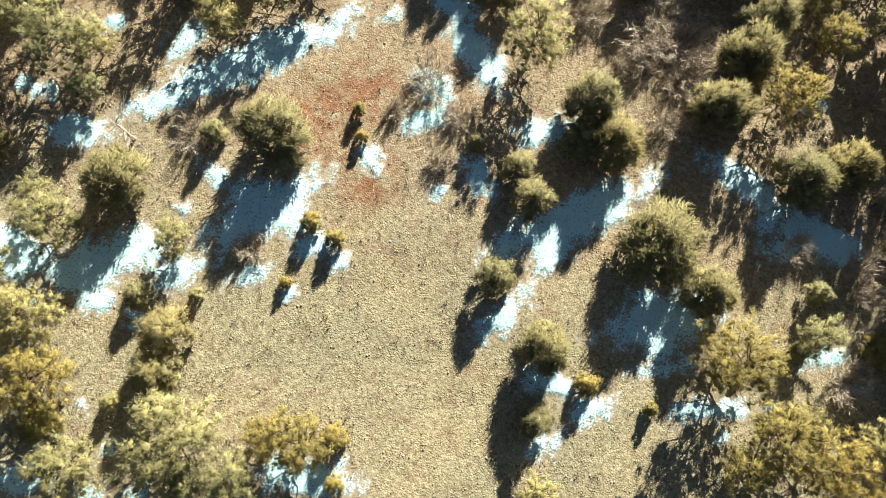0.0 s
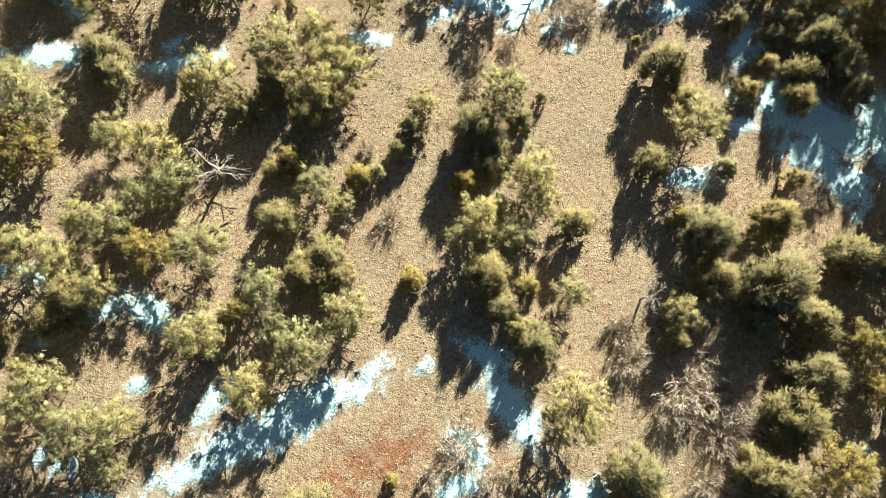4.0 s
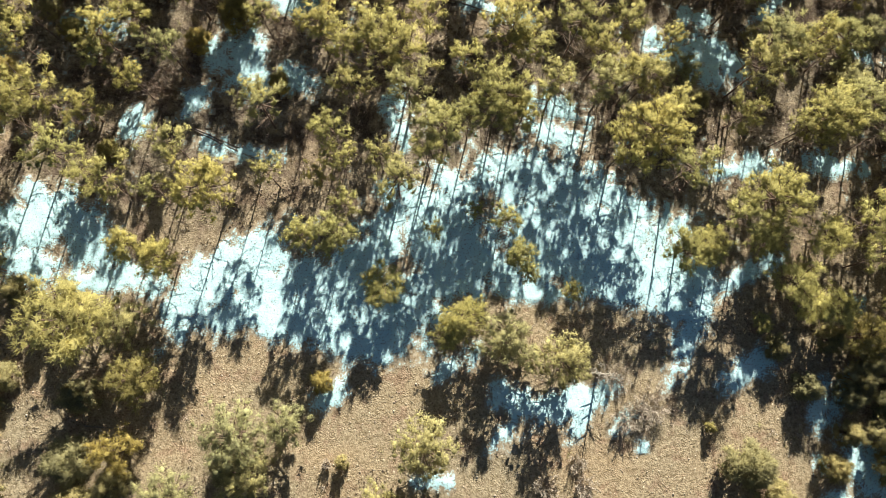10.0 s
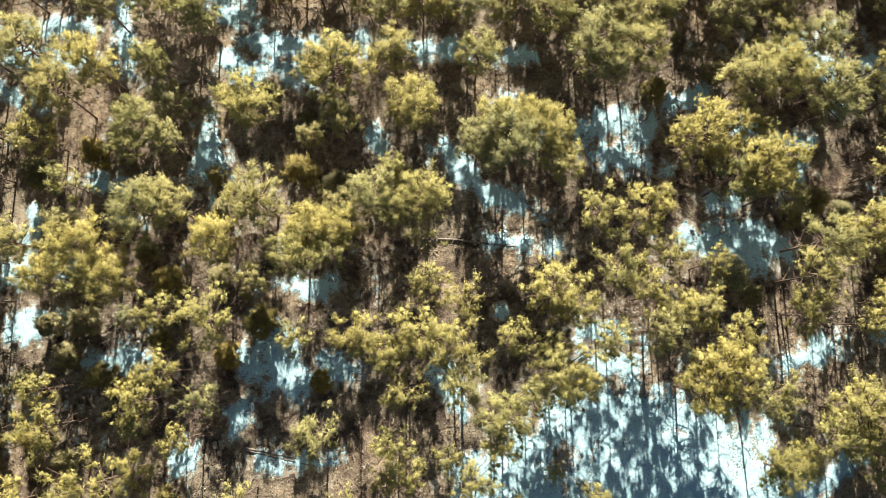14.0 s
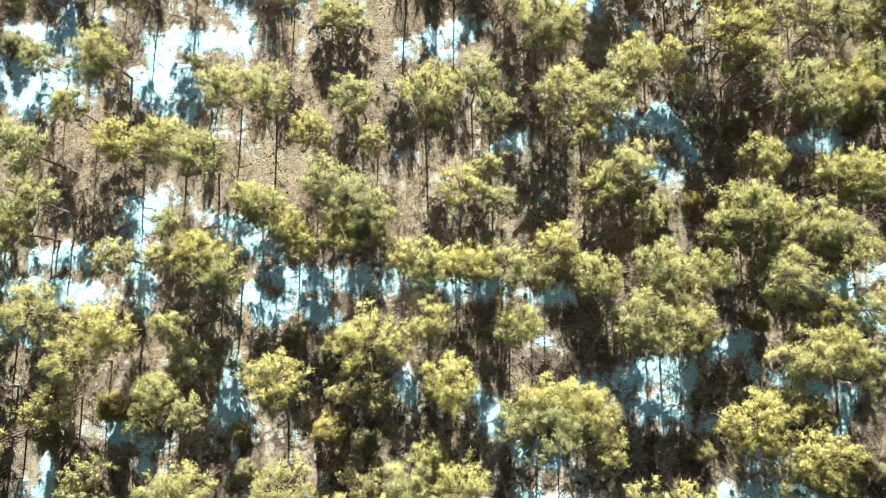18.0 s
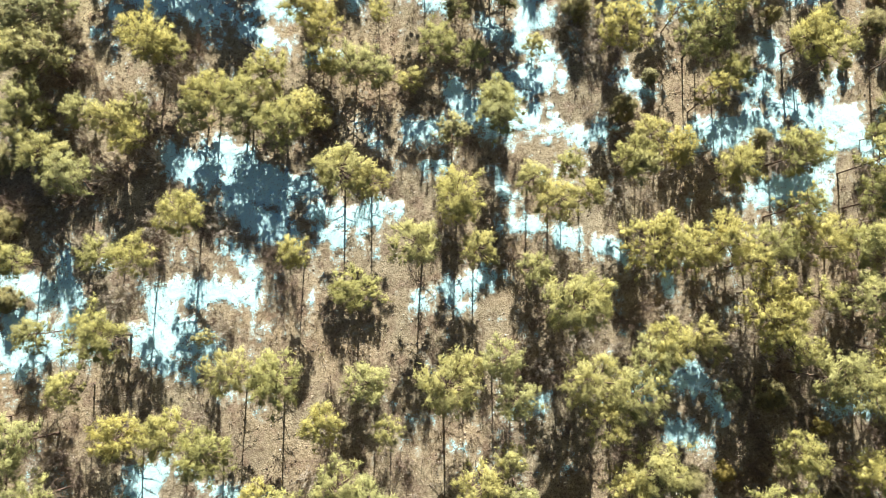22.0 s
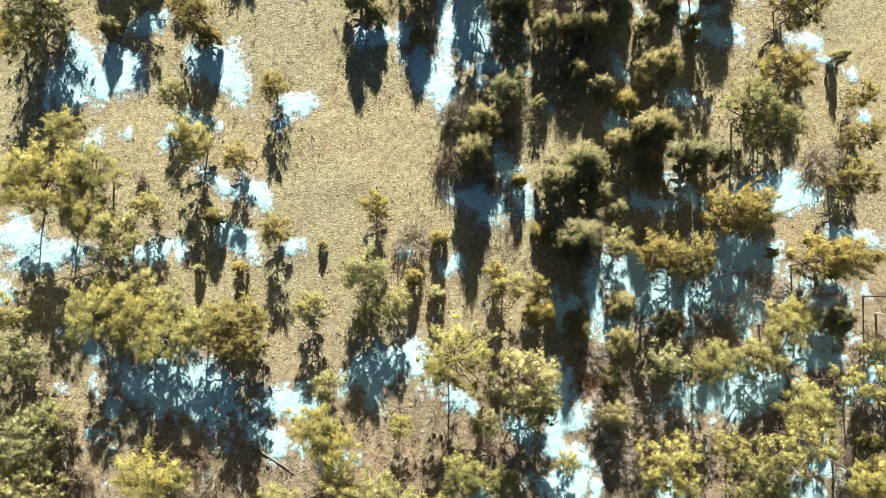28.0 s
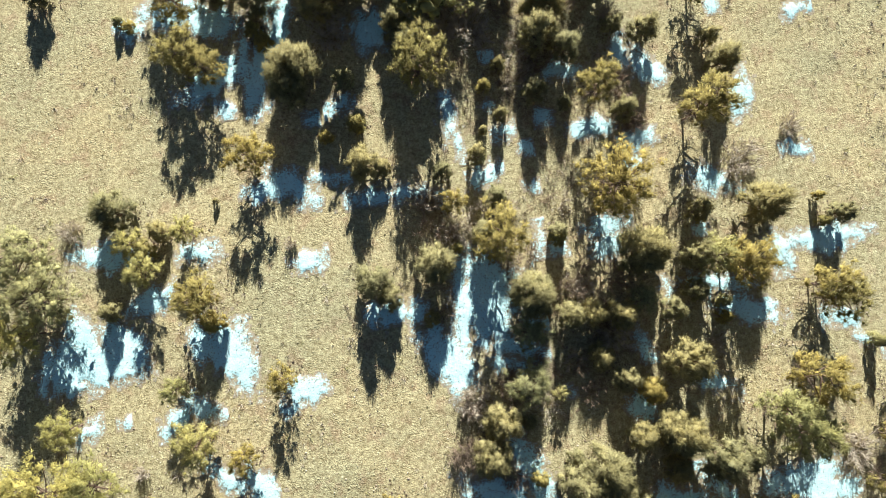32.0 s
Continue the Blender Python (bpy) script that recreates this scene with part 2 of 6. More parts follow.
def value_noise(x, y, size):
    """Smooth noise from 0 to 1 with lumps of about that size in metres."""
    u, v = np.asarray(x) / size + 500.0, np.asarray(y) / size + 500.0
    i, j = np.floor(u).astype(int), np.floor(v).astype(int)
    p, q = u - i, v - j
    p, q = p * p * (3 - 2 * p), q * q * (3 - 2 * q)
    g = lambda a, c: LATTICE[a % 256, c % 256]
    return (g(i, j) * (1 - p) + g(i + 1, j) * p) * (1 - q) + (g(i, j + 1) * (1 - p) + g(i + 1, j + 1) * p) * q


def ground_height(x, y):
    return 0.30 * (value_noise(x, y, 14.0) - 0.5) + 0.10 * (value_noise(x, y, 2.3) - 0.5) + 0.05 * (value_noise(x, y, 0.8) - 0.5)


def mesh_of(name, verts, faces, mat, smooth=False):
    """A mesh from arrays of corners and of equal-sided faces."""
    verts, faces = np.asarray(verts, dtype=np.float32), np.asarray(faces, dtype=np.int32)
    me = bpy.data.meshes.new(name)
    k = faces.shape[1]
    me.vertices.add(len(verts))
    me.vertices.foreach_set("co", verts.ravel())
    me.loops.add(faces.size)
    me.loops.foreach_set("vertex_index", faces.ravel())
    me.polygons.add(len(faces))
    me.polygons.foreach_set("loop_start", np.arange(0, faces.size, k, dtype=np.int32))
    if smooth:
        me.polygons.foreach_set("use_smooth", np.ones(len(faces), dtype=bool))
    me.update(calc_edges=True)
    me.materials.append(mat)
    return me


def crown_mesh(name, tufts, ways, cores, mat, rs, up=0.95):
    """Needle tufts and inner clumps as one mesh, shaded as the soft round masses that they form."""
    (tv, tf), blades = tufts, len(tufts[0]) // len(ways)
    turn = np.cross(tv[1::3] - tv[0::3], tv[2::3] - tv[0::3])[:, 2] < 0
    tf = tf.copy()
    tf[turn] = tf[turn][:, ::-1]
    v, f = gather([(tv, tf), *cores])
    middle = v.mean(0) - np.array((0, 0, 0.35))
    lumps = np.concatenate([np.repeat(ways, blades, 0), *[c - c.mean(0) for c, _ in cores]])
    lumps = lumps / (np.linalg.norm(lumps, axis=1, keepdims=True) + 1e-9)
    whole = (v - middle) / (np.linalg.norm(v - middle, axis=1, keepdims=True) + 1e-9)
    n = 0.65 * lumps + 0.45 * whole + np.repeat(rs.normal(0, 0.25, (len(v) // 3 + 1, 3)), 3, 0)[:len(v)] + np.array((0, 0, up))
    n /= np.linalg.norm(n, axis=1, keepdims=True) + 1e-9
    me = mesh_of(name, v, f, mat, True)
    me.normals_split_custom_set_from_vertices(n.tolist())
    return me


def part(name, me, parent, label=""):
    ob = new(name, me)
    ob.parent = parent
    if label:
        ob["label"] = label
    return ob


def tube(points, radii, sides):
    """Corners and triangles of a tapered round stick through the points."""
    v, f = [], []
    for k, (p, r) in enumerate(zip(points, radii)):
        d = (points[min(k + 1, len(points) - 1)] - points[max(k - 1, 0)])
        d = d / (np.linalg.norm(d) + 1e-9)
        a = np.cross(d, (0.31, 0.87, 0.38))
        a /= np.linalg.norm(a) + 1e-9
        c = np.cross(d, a)
        for s in range(sides):
            w = 2 * math.pi * s / sides
            v.append(p + r * (math.cos(w) * a + math.sin(w) * c))
        if k:
            o = (k - 1) * sides
            for s in range(sides):
                t = (s + 1) % sides
                f += [(o + s, o + t, o + sides + t), (o + s, o + sides + t, o + sides + s)]
    return v, f


def gather(pieces):
    vs, fs, o = [], [], 0
    for v, f in pieces:
        v = np.asarray(v, dtype=np.float32).reshape(-1, 3)
        vs.append(v)
        fs.append(np.asarray(f, dtype=np.int32).reshape(-1, 3) + o)
        o += len(v)
    return np.concatenate(vs), np.concatenate(fs)


def sprays(centres, outward, length, width, blades, rs):
    """Tufts of needles: at each centre some thin pointed blades that fan out round the outward way."""
    c, o = np.asarray(centres), np.asarray(outward)
    m = len(c)
    o = o / (np.linalg.norm(o, axis=1, keepdims=True) + 1e-9)
    dirs = o[:, None, :] * 0.8 + rs.normal(0, 0.55, (m, blades, 3))
    dirs /= np.linalg.norm(dirs, axis=2, keepdims=True) + 1e-9
    side = np.cross(dirs, rs.normal(0, 1, (m, blades, 3)))
    side /= np.linalg.norm(side, axis=2, keepdims=True) + 1e-9
    ln = length * rs.uniform(0.6, 1.35, (m, blades, 1))
    root = c[:, None, :] + rs.normal(0, 0.25 * length, (m, blades, 3))
    tip = root + dirs * ln + np.array((0, 0, 0.12 * length))
    v = np.stack([root + side * width * 0.5, root - side * width * 0.5, tip], 2).reshape(-1, 3)
    return v, np.arange(len(v)).reshape(-1, 3)


ICO = np.array([(0, -1, 1.618), (0, 1, 1.618), (0, -1, -1.618), (0, 1, -1.618), (1.618, 0, -1), (1.618, 0, 1),
                (-1.618, 0, -1), (-1.618, 0, 1), (-1, 1.618, 0), (1, 1.618, 0), (-1, -1.618, 0), (1, -1.618, 0)]) / 1.902
ICO_FACES = np.array([(a, b, c) for a, b, c in itertools.permutations(range(12), 3) if a < b and a < c
                      and all(abs(np.linalg.norm(ICO[u] - ICO[v]) - 1.0515) < 0.01 for u, v in ((a, b), (b, c), (a, c)))
                      and np.linalg.det(np.stack([ICO[a], ICO[b], ICO[c]])) > 0])


def clump_core(c, r, rs, flat=0.75):
    """A rough knobbly mass of inner needles."""
    return ICO * rs.uniform(0.55, 1.3, (12, 1)) * np.array((r, r, r * flat)) + c, ICO_FACES


def tufted(c, r, count, rs, lift=0.25):
    """Roots and ways of the needle tufts round a clump: most of them on its upper side."""
    d = rs.normal(0, 1, (count, 3))
    d[:, 2] = d[:, 2] * 0.8 + lift
    d /= np.linalg.norm(d, axis=1, keepdims=True)
    return c + d * r * rs.uniform(0.3, 1.12, (count, 1)), d + np.array((0, 0, 0.55))


def pine(name, seed, needles, label, category, radius=1.8, top=8.0, bare=0.40, limbs=20, tufts=15, blades=5, split=False):
    """A pine: bent tapered trunk, rising limbs, and dense clumps of needles that end in fine tufts."""
    rs = np.random.RandomState(seed)
    thing = tagged(new(name), label, category)
    lean, ph = rs.uniform(0.05, 0.3), rs.uniform(0, 6.28)
    axis = lambda t: np.array((lean * math.sin(2.2 * t) * math.cos(ph), lean * math.sin(2.2 * t) * math.sin(ph), t * top))
    ts = np.linspace(-0.05, 0.97, 9)
    v, f = tube([axis(t) for t in ts], [0.074 * (1.0 - 0.8 * max(t, 0)) + (0.035 if t < 0.02 else 0) for t in ts], 7)
    part("trunk", mesh_of("trunk", v, f, PINE_BARK, True), thing)
    sticks, cores, cs, os_ = [], [], [], []
    wide = (radius / 1.8) ** 0.45
    skew, skew_az = rs.uniform(0.75, 1.0), rs.uniform(0, 6.28)
    for i in range(limbs):
        u = ((i + rs.uniform(0.1, 0.9)) / limbs) ** 0.85
        t = bare + (0.97 - bare) * u
        az = i * 2.4 + rs.uniform(-0.5, 0.5)
        reach = radius * (math.sin(math.pi * (0.24 + 0.66 * u)) ** 0.7) * rs.uniform(0.66, 1.08) * (1 - (1 - skew) * math.cos(az - skew_az))
        way = np.array((math.cos(az), math.sin(az), 0))
        p0 = axis(t)
        rise = rs.uniform(0.1, 0.5) * reach + 0.3 * u
        pts = [p0 + way * reach * k + np.array((0, 0, rise * k * k)) + rs.normal(0, 0.05, 3) * (k > 0) for k in (0, 0.4, 0.75, 1.0)]
        sticks.append(tube(pts, [0.055, 0.04, 0.025, 0.01], 4))
        side = np.array((-way[1], way[0], 0))
        for k, q in ((0.45, 0.34), (0.72, 0.38), (0.80, 0.30), (1.0, 0.33)):
            if k < 0.6 and rs.rand() < 0.3:
                continue
            q *= wide * rs.uniform(0.75, 1.2)
            core = pts[0] + (pts[3] - pts[0]) * k + np.array((0, 0, 0.10)) + rs.normal(0, 0.10, 3) + side * rs.uniform(-0.34, 0.34) * reach * k
            cores.append(clump_core(core - np.array((0, 0, 0.06)), q * 0.47, rs))
            a, d = tufted(core, q * 0.95, int(tufts * rs.uniform(0.8, 1.2)), rs)
            cs.append(a)
            os_.append(d)
    crown_top = axis(0.97)
    for _ in range(4):
        core = crown_top + rs.normal(0, 0.20, 3)
        cores.append(clump_core(core, 0.18, rs, 1.0))
        a, d = tufted(core, 0.32, tufts, rs, 0.6)
        cs.append(a)
        os_.append(d)
    for group in ([[s] for s in sticks] if split else [sticks]):
        v, f = gather(group)
        name_of = "limb" if split else "branchwork"
        limb = part(name_of, mesh_of(name_of, v, f, PINE_BARK), thing)
        if not split:
            limb["kind"] = "stuff"
    dead = []
    for i in range(20):
        t = 0.16 + (bare + 0.12 - 0.16) * (i + rs.rand()) / 20
        az, reach = rs.uniform(0, 6.28), radius * rs.uniform(0.25, 0.8)
        p0, way = axis(t), np.array((math.cos(az), math.sin(az), rs.uniform(-0.15, 0.35)))
        dead.append(tube([p0, p0 + way * reach * 0.5 + rs.normal(0, 0.05, 3), p0 + way * reach], [0.03, 0.022, 0.01], 3))
        for j in range(7):
            o = p0 + way * reach * rs.uniform(0.3, 1.0)
            dead.append(tube([o, o + way * 0.12 + rs.normal(0, 0.17, 3)], [0.014, 0.006], 3))
    v, f = gather(dead)
    part("dead_twigwork", mesh_of("dead_twigwork", v, f, DEAD_TWIG), thing, "bare brown dead lower twigs")["kind"] = "stuff"
    ways = np.concatenate(os_)
    part("crown", crown_mesh("crown", sprays(np.concatenate(cs), ways, 0.23, 0.040, blades, rs), ways, cores, needles, rs), thing)
    return thing


def juniper(name, seed, needles, label, category, tufts=1300, blades=4, lobe_count=19):
    """A round evergreen bush, radius 1.5 and height 3: short trunk, forked stems, and a lumpy dense crown of sprays down to the ground."""
    rs = np.random.RandomState(seed)
    thing = tagged(new(name), label, category)
    v, f = tube([np.array((0, 0, -0.2)), np.array((0.05, 0.02, 0.6)), np.array((0, 0.06, 1.5)), np.array((0.03, 0, 2.5))], [0.13, 0.10, 0.07, 0.02], 6)
    part("trunk", mesh_of("trunk", v, f, PINE_BARK, True), thing)
    sticks, lobes = [], []
    for i in range(lobe_count):
        az, el = i * 2.4 + rs.uniform(-0.4, 0.4), (i + rs.rand()) / lobe_count
        out = 1.06 * math.sqrt(max(1 - el * el, 0.0))
        c = np.array((math.cos(az) * out, math.sin(az) * out, 0.40 + 1.85 * el)) * rs.uniform(0.88, 1.10)
        size = rs.uniform(0.34, 0.54) * (15 / lobe_count) ** 0.35
        lobes.append((c, size))
        for _ in range(2):
            d = rs.normal(0, 1, 3)
            lobes.append((c + d / np.linalg.norm(d) * size * 0.75, size * rs.uniform(0.45, 0.65)))
        sticks.append(tube([np.array((0, 0, 0.3 + 0.5 * el)), c * 0.6, c], [0.05, 0.03, 0.012], 4))
    lobes.append((np.array((0.05, 0, 2.35)), 0.42))
    lobes.append((np.array((0, 0, 1.3)), 0.85))
    v, f = gather(sticks)
    part("branchwork", mesh_of("branchwork", v, f, PINE_BARK), thing)["kind"] = "stuff"
    cs, os_ = [], []
    total = sum(r * r for c, r in lobes)
    for c, r in lobes:
        a, d = tufted(c, r, int(tufts * r * r / total) + 3, rs, 0.3)
        cs.append(a)
        os_.append(d + c * np.array((0.3, 0.3, 0)))
    c = np.concatenate(cs)
    c[:, 2] = np.maximum(c[:, 2], 0.10)
    ways = np.concatenate(os_)
    part("crown", crown_mesh("crown", sprays(c, ways, 0.21, 0.036, blades, rs), ways, [clump_core(p, r * 0.62, rs, 0.9) for p, r in lobes], needles, rs, 1.6), thing)
    return thing


def brush(name, seed, mat, label, category, stems=44, twigs=30, height=1.3, radius=1.5, thick=0.024):
    """A leafless bush: stems that spread from one root and fork into thin twigs."""
    rs = np.random.RandomState(seed)
    thing = tagged(new(name), label, category)
    stem_pieces, starts, ways = [], [], []
    for i in range(stems):
        az, sp = rs.uniform(0, 6.28), radius * math.sqrt(rs.uniform(0.02, 1.0))
        root = np.array((math.cos(az), math.sin(az), 0)) * sp * 0.35
        tip = np.array((math.cos(az) * sp, math.sin(az) * sp, height * rs.uniform(0.35, 1.0)))
        mid = root * 0.5 + tip * 0.5 + rs.normal(0, 0.16, 3)
        root[2] = -0.08
        stem_pieces.append(tube([root, mid, tip], [thick, thick * 0.7, thick * 0.3], 3))
        for j in range(twigs):
            s = rs.uniform(0.3, 1.0)
            starts.append(root + (mid - root) * s * 2 if s < 0.5 else mid + (tip - mid) * (s - 0.5) * 2)
            ways.append((tip - root) * 0.5 + np.array((0, 0, 0.15)))
    v, f = gather(stem_pieces)
    part("brushwood", mesh_of("brushwood", v, f, mat), thing)["kind"] = "stuff"
    v, f = sprays(np.array(starts), np.array(ways), 0.34, 0.034, 1, rs)
    part("twig_spray", mesh_of("twig_spray", v, f, mat), thing)["kind"] = "stuff"
    return thing


def dead_tree(name, seed, label):
    """A dead tree, radius 1.6 and height 4: bleached trunk and bare crooked branches."""
    rs = np.random.RandomState(seed)
    thing = tagged(new(name), label, "dead tree")
    v, f = tube([np.array((0, 0, -0.2)), np.array((0.08, 0, 1.2)), np.array((0.0, 0.1, 2.4)), np.array((0.15, 0.05, 4.0))], [0.13, 0.10, 0.07, 0.02], 7)
    part("trunk", mesh_of("trunk", v, f, BLEACHED, True), thing)
    for i in range(12):
        az, z = i * 2.4 + rs.uniform(-0.9, 0.9), 0.9 + 2.7 * i / 12
        reach = 1.6 * rs.uniform(0.35, 1.1)
        way = np.array((math.cos(az), math.sin(az), 0.35))
        pts = [np.array((0.03, 0.03, z)) + way * reach * k + rs.normal(0, 0.17, 3) * (k > 0) for k in (0, 0.35, 0.7, 1.0)]
        v, f = tube(pts, [0.05, 0.038, 0.026, 0.008], 5)
        branch = part("branch", mesh_of("branch", v, f, BLEACHED), thing)
        pieces = []
        for j in range(11):
            o = pts[1] + (pts[3] - pts[1]) * rs.uniform(0, 1)
            e = o + way * 0.25 + rs.normal(0, 0.24, 3)
            pieces.append(tube([o, e], [0.018, 0.006], 3))
        v, f = gather(pieces)
        part("twig_spray", mesh_of("twig_spray", v, f, BLEACHED), branch)
    return thing


# ---- ground: one sheet, fine where the flight passes, out to the horizon ----
def spaced(lo, hi, step, far):
    inner = np.arange(lo, hi + 1e-6, step)
    outer = np.array([3, 8, 18, 40, 90, 200, 450, 1000, 2200], dtype=float) * far
    return np.concatenate([lo - outer[::-1], inner, hi + outer])


gx, gy = spaced(-48, 56, 0.6, 1.0), spaced(-30, 236, 0.6, 1.0)
X, Y = np.meshgrid(gx, gy)
i, j = np.meshgrid(np.arange(len(gx) - 1), np.arange(len(gy) - 1))
q = (j * len(gx) + i).ravel()
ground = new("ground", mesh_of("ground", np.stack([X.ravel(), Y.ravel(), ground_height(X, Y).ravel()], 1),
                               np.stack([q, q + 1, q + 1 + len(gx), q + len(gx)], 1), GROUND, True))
tagged(ground, "dry beige winter grass and bare stony soil", "ground", kind="structure")

# ---- plan: places of the plants as x, y, height, radius; of the drifts as x, y, two radii, turn ----
PINES = []
PINES += [(-2.5, 66.1, 2.6, 1.27), (23, 66.7, 1.8, 0.85), (33.7, 66.8, 3.8, 1.87), (-1.5, 66.9, 3.7, 1.79), (26.6, 67.7, 3.2, 1.53), (28.4, 67.9, 3.7, 1.79), (7.5, 69.5, 1.8, 0.84), (-7.8, 69.7, 3.6, 1.73), (25.4, 70.2, 3.8, 1.85), (3.6, 70.6, 4.8, 0.8), (-24.6, 71.7, 5.9, 1.41), (2.6, 72, 5.6, 1.19), (35.9, 72.3, 3.3, 1.6), (16.6, 72.7, 3.8, 1.82), (-26.9, 72.8, 5.7, 1.23), (18.6, 72.8, 3.3, 1.6), (23.5, 73.2, 3.3, 1.6), (-11.4, 73.2, 6.2, 1.57), (-14.1, 73.3, 5.7, 1.19), (28.1, 73.7, 4, 1.94), (-3.8, 74.3, 1.8, 0.84), (1.7, 74.5, 5.9, 1.23), (33, 74.6, 4, 1.94), (30.1, 74.6, 7, 1.98)]
PINES += [(20.2, 74.8, 6.9, 1.9), (-10.6, 75.8, 6, 1.23), (22.4, 75.9, 7.3, 2.57), (-0.3, 76.1, 1.7, 0.75), (-25, 76.8, 6, 1.23), (-20.7, 76.9, 7.4, 2.23), (-28.8, 77.3, 7.2, 1.98), (16, 78.5, 7, 1.81), (-13.1, 78.8, 2.8, 1.29), (-11.1, 79.2, 6.3, 1.31), (-32.5, 79.6, 7.1, 1.81), (-4.1, 79.8, 6.8, 1.59), (11.3, 80.2, 7.4, 1.97), (13.2, 81.2, 7.8, 2.55), (-11.6, 81.4, 6.7, 1.47), (-2.9, 81.6, 7.3, 1.84), (-12.6, 81.7, 5.7, 0.81), (26.8, 82.3, 7.9, 2.21), (-0.9, 82.5, 6.7, 1.39), (2.9, 82.5, 6.7, 1.39), (28.2, 83.2, 7.5, 1.84), (-33.8, 83.5, 7.8, 2.04), (15.5, 83.6, 6.8, 1.38), (-31.7, 83.8, 3.7, 1.73)]
PINES += [(21.6, 83.8, 4, 1.9), (1.3, 83.8, 8.1, 2.37), (-27, 85.3, 6.4, 1.13), (13.4, 86.2, 6.7, 1.27), (11.4, 86.3, 7.1, 1.54), (-29.8, 87.3, 6.4, 1.13), (-1.3, 87.3, 6.9, 1.4), (-5.9, 87.5, 7.7, 1.94), (9.3, 87.8, 7.3, 1.67), (3.6, 88, 7.3, 1.67), (24.9, 88, 7.3, 1.67), (-11.2, 88.2, 7.3, 1.67), (-7.5, 88.2, 7.8, 2.02), (-36, 88.5, 7.4, 1.76), (-29.5, 88.9, 7.3, 1.67), (-9.2, 89.1, 7.7, 1.94), (15.2, 89.2, 6.4, 1.13), (2.3, 89.4, 8.2, 2.28), (-12.8, 90.1, 7.4, 1.76), (7.7, 90.1, 7.7, 1.94), (11.5, 90.4, 7.1, 1.54), (-27.4, 90.5, 7.1, 1.58), (-4.5, 90.7, 7, 1.49), (-17.2, 90.8, 6.7, 1.31)]
PINES += [(-6.6, 92.7, 6.8, 1.4), (30.7, 93.3, 7, 1.54), (-23.3, 93.4, 7.9, 2.11), (21.3, 93.4, 7.3, 1.67), (10.9, 94, 7.7, 1.94), (7.5, 94.8, 7.4, 1.76), (18.2, 95, 7.5, 1.85), (-27, 95, 7, 1.49), (32.4, 95.3, 6.7, 1.31), (20.1, 95.6, 8.2, 2.29), (-6.1, 96.5, 6.7, 1.31), (-13.4, 96.7, 7, 1.49), (-15.9, 97.3, 7.6, 1.94), (-12, 98, 7, 1.49), (-29.8, 98.3, 7.6, 1.94), (-8, 98.7, 7, 1.49), (-14.6, 98.7, 7.5, 1.85), (22.4, 98.7, 6, 0.85), (16.4, 98.7, 8.2, 2.38), (-5.2, 99.2, 7.6, 1.94), (5.8, 99.4, 7.1, 1.58), (-21.8, 99.6, 7.6, 1.94), (-35.2, 99.8, 7.1, 1.58), (-31.4, 101, 8, 2.2)]
PINES += [(-7.3, 101.4, 6.7, 1.31), (5.4, 102.1, 7.6, 1.91), (24.9, 102.6, 7.7, 2), (4.1, 103.3, 7.7, 2), (1.6, 103.8, 7.7, 2), (-4.7, 106.5, 8, 2.18), (-17.8, 109.4, 8, 2.18), (1.4, 109.6, 7.4, 1.82), (16.4, 110.4, 7.5, 1.91), (-26.3, 110.5, 7.1, 1.63), (-10.1, 110.8, 8.1, 2.64), (8.1, 112, 7.7, 2), (19.2, 113.5, 7.5, 1.91), (23.2, 113.9, 7.2, 1.72), (21, 114.2, 8.1, 2.64), (30.6, 114.8, 7.5, 1.91), (-0.2, 114.9, 6.8, 1.45), (32.8, 114.9, 7.1, 1.63), (-2.1, 115, 7.3, 1.77), (5.9, 115.1, 7.4, 1.82), (-4.5, 115.4, 7.2, 1.72), (-24.5, 115.5, 6.7, 1.35), (28.7, 115.7, 7.6, 2), (-28.9, 115.9, 7.6, 2)]
PINES += [(-6.2, 116.9, 7, 1.59), (-20, 118.4, 7.5, 1.91), (23.5, 118.4, 7.2, 1.72), (-8.5, 119, 6.9, 1.54), (-13.5, 119.4, 6.6, 1.35), (-10.2, 119.6, 7.2, 1.73), (-21.2, 120.6, 7.5, 1.91), (-14.5, 121.1, 6.9, 1.54), (32.6, 122.2, 7.6, 2), (-16.1, 122.8, 7.2, 1.73), (-17.2, 124.1, 6.6, 1.35), (-34.8, 125, 7.3, 1.82), (-20.4, 128, 7.3, 2.01), (15.8, 128.4, 7, 1.79), (-11.5, 128.4, 6.8, 1.64), (24.4, 128.6, 7.7, 2.39), (-22.9, 130.1, 6.9, 1.83), (-26.6, 130.4, 6.8, 1.78), (-14.5, 132.2, 7, 2.02), (10.9, 132.9, 6.8, 1.94), (33.2, 133, 6.9, 2.03), (30, 133.7, 6.8, 2.03), (26, 134.1, 6.5, 1.8), (-30, 134.7, 5.8, 1.37)]
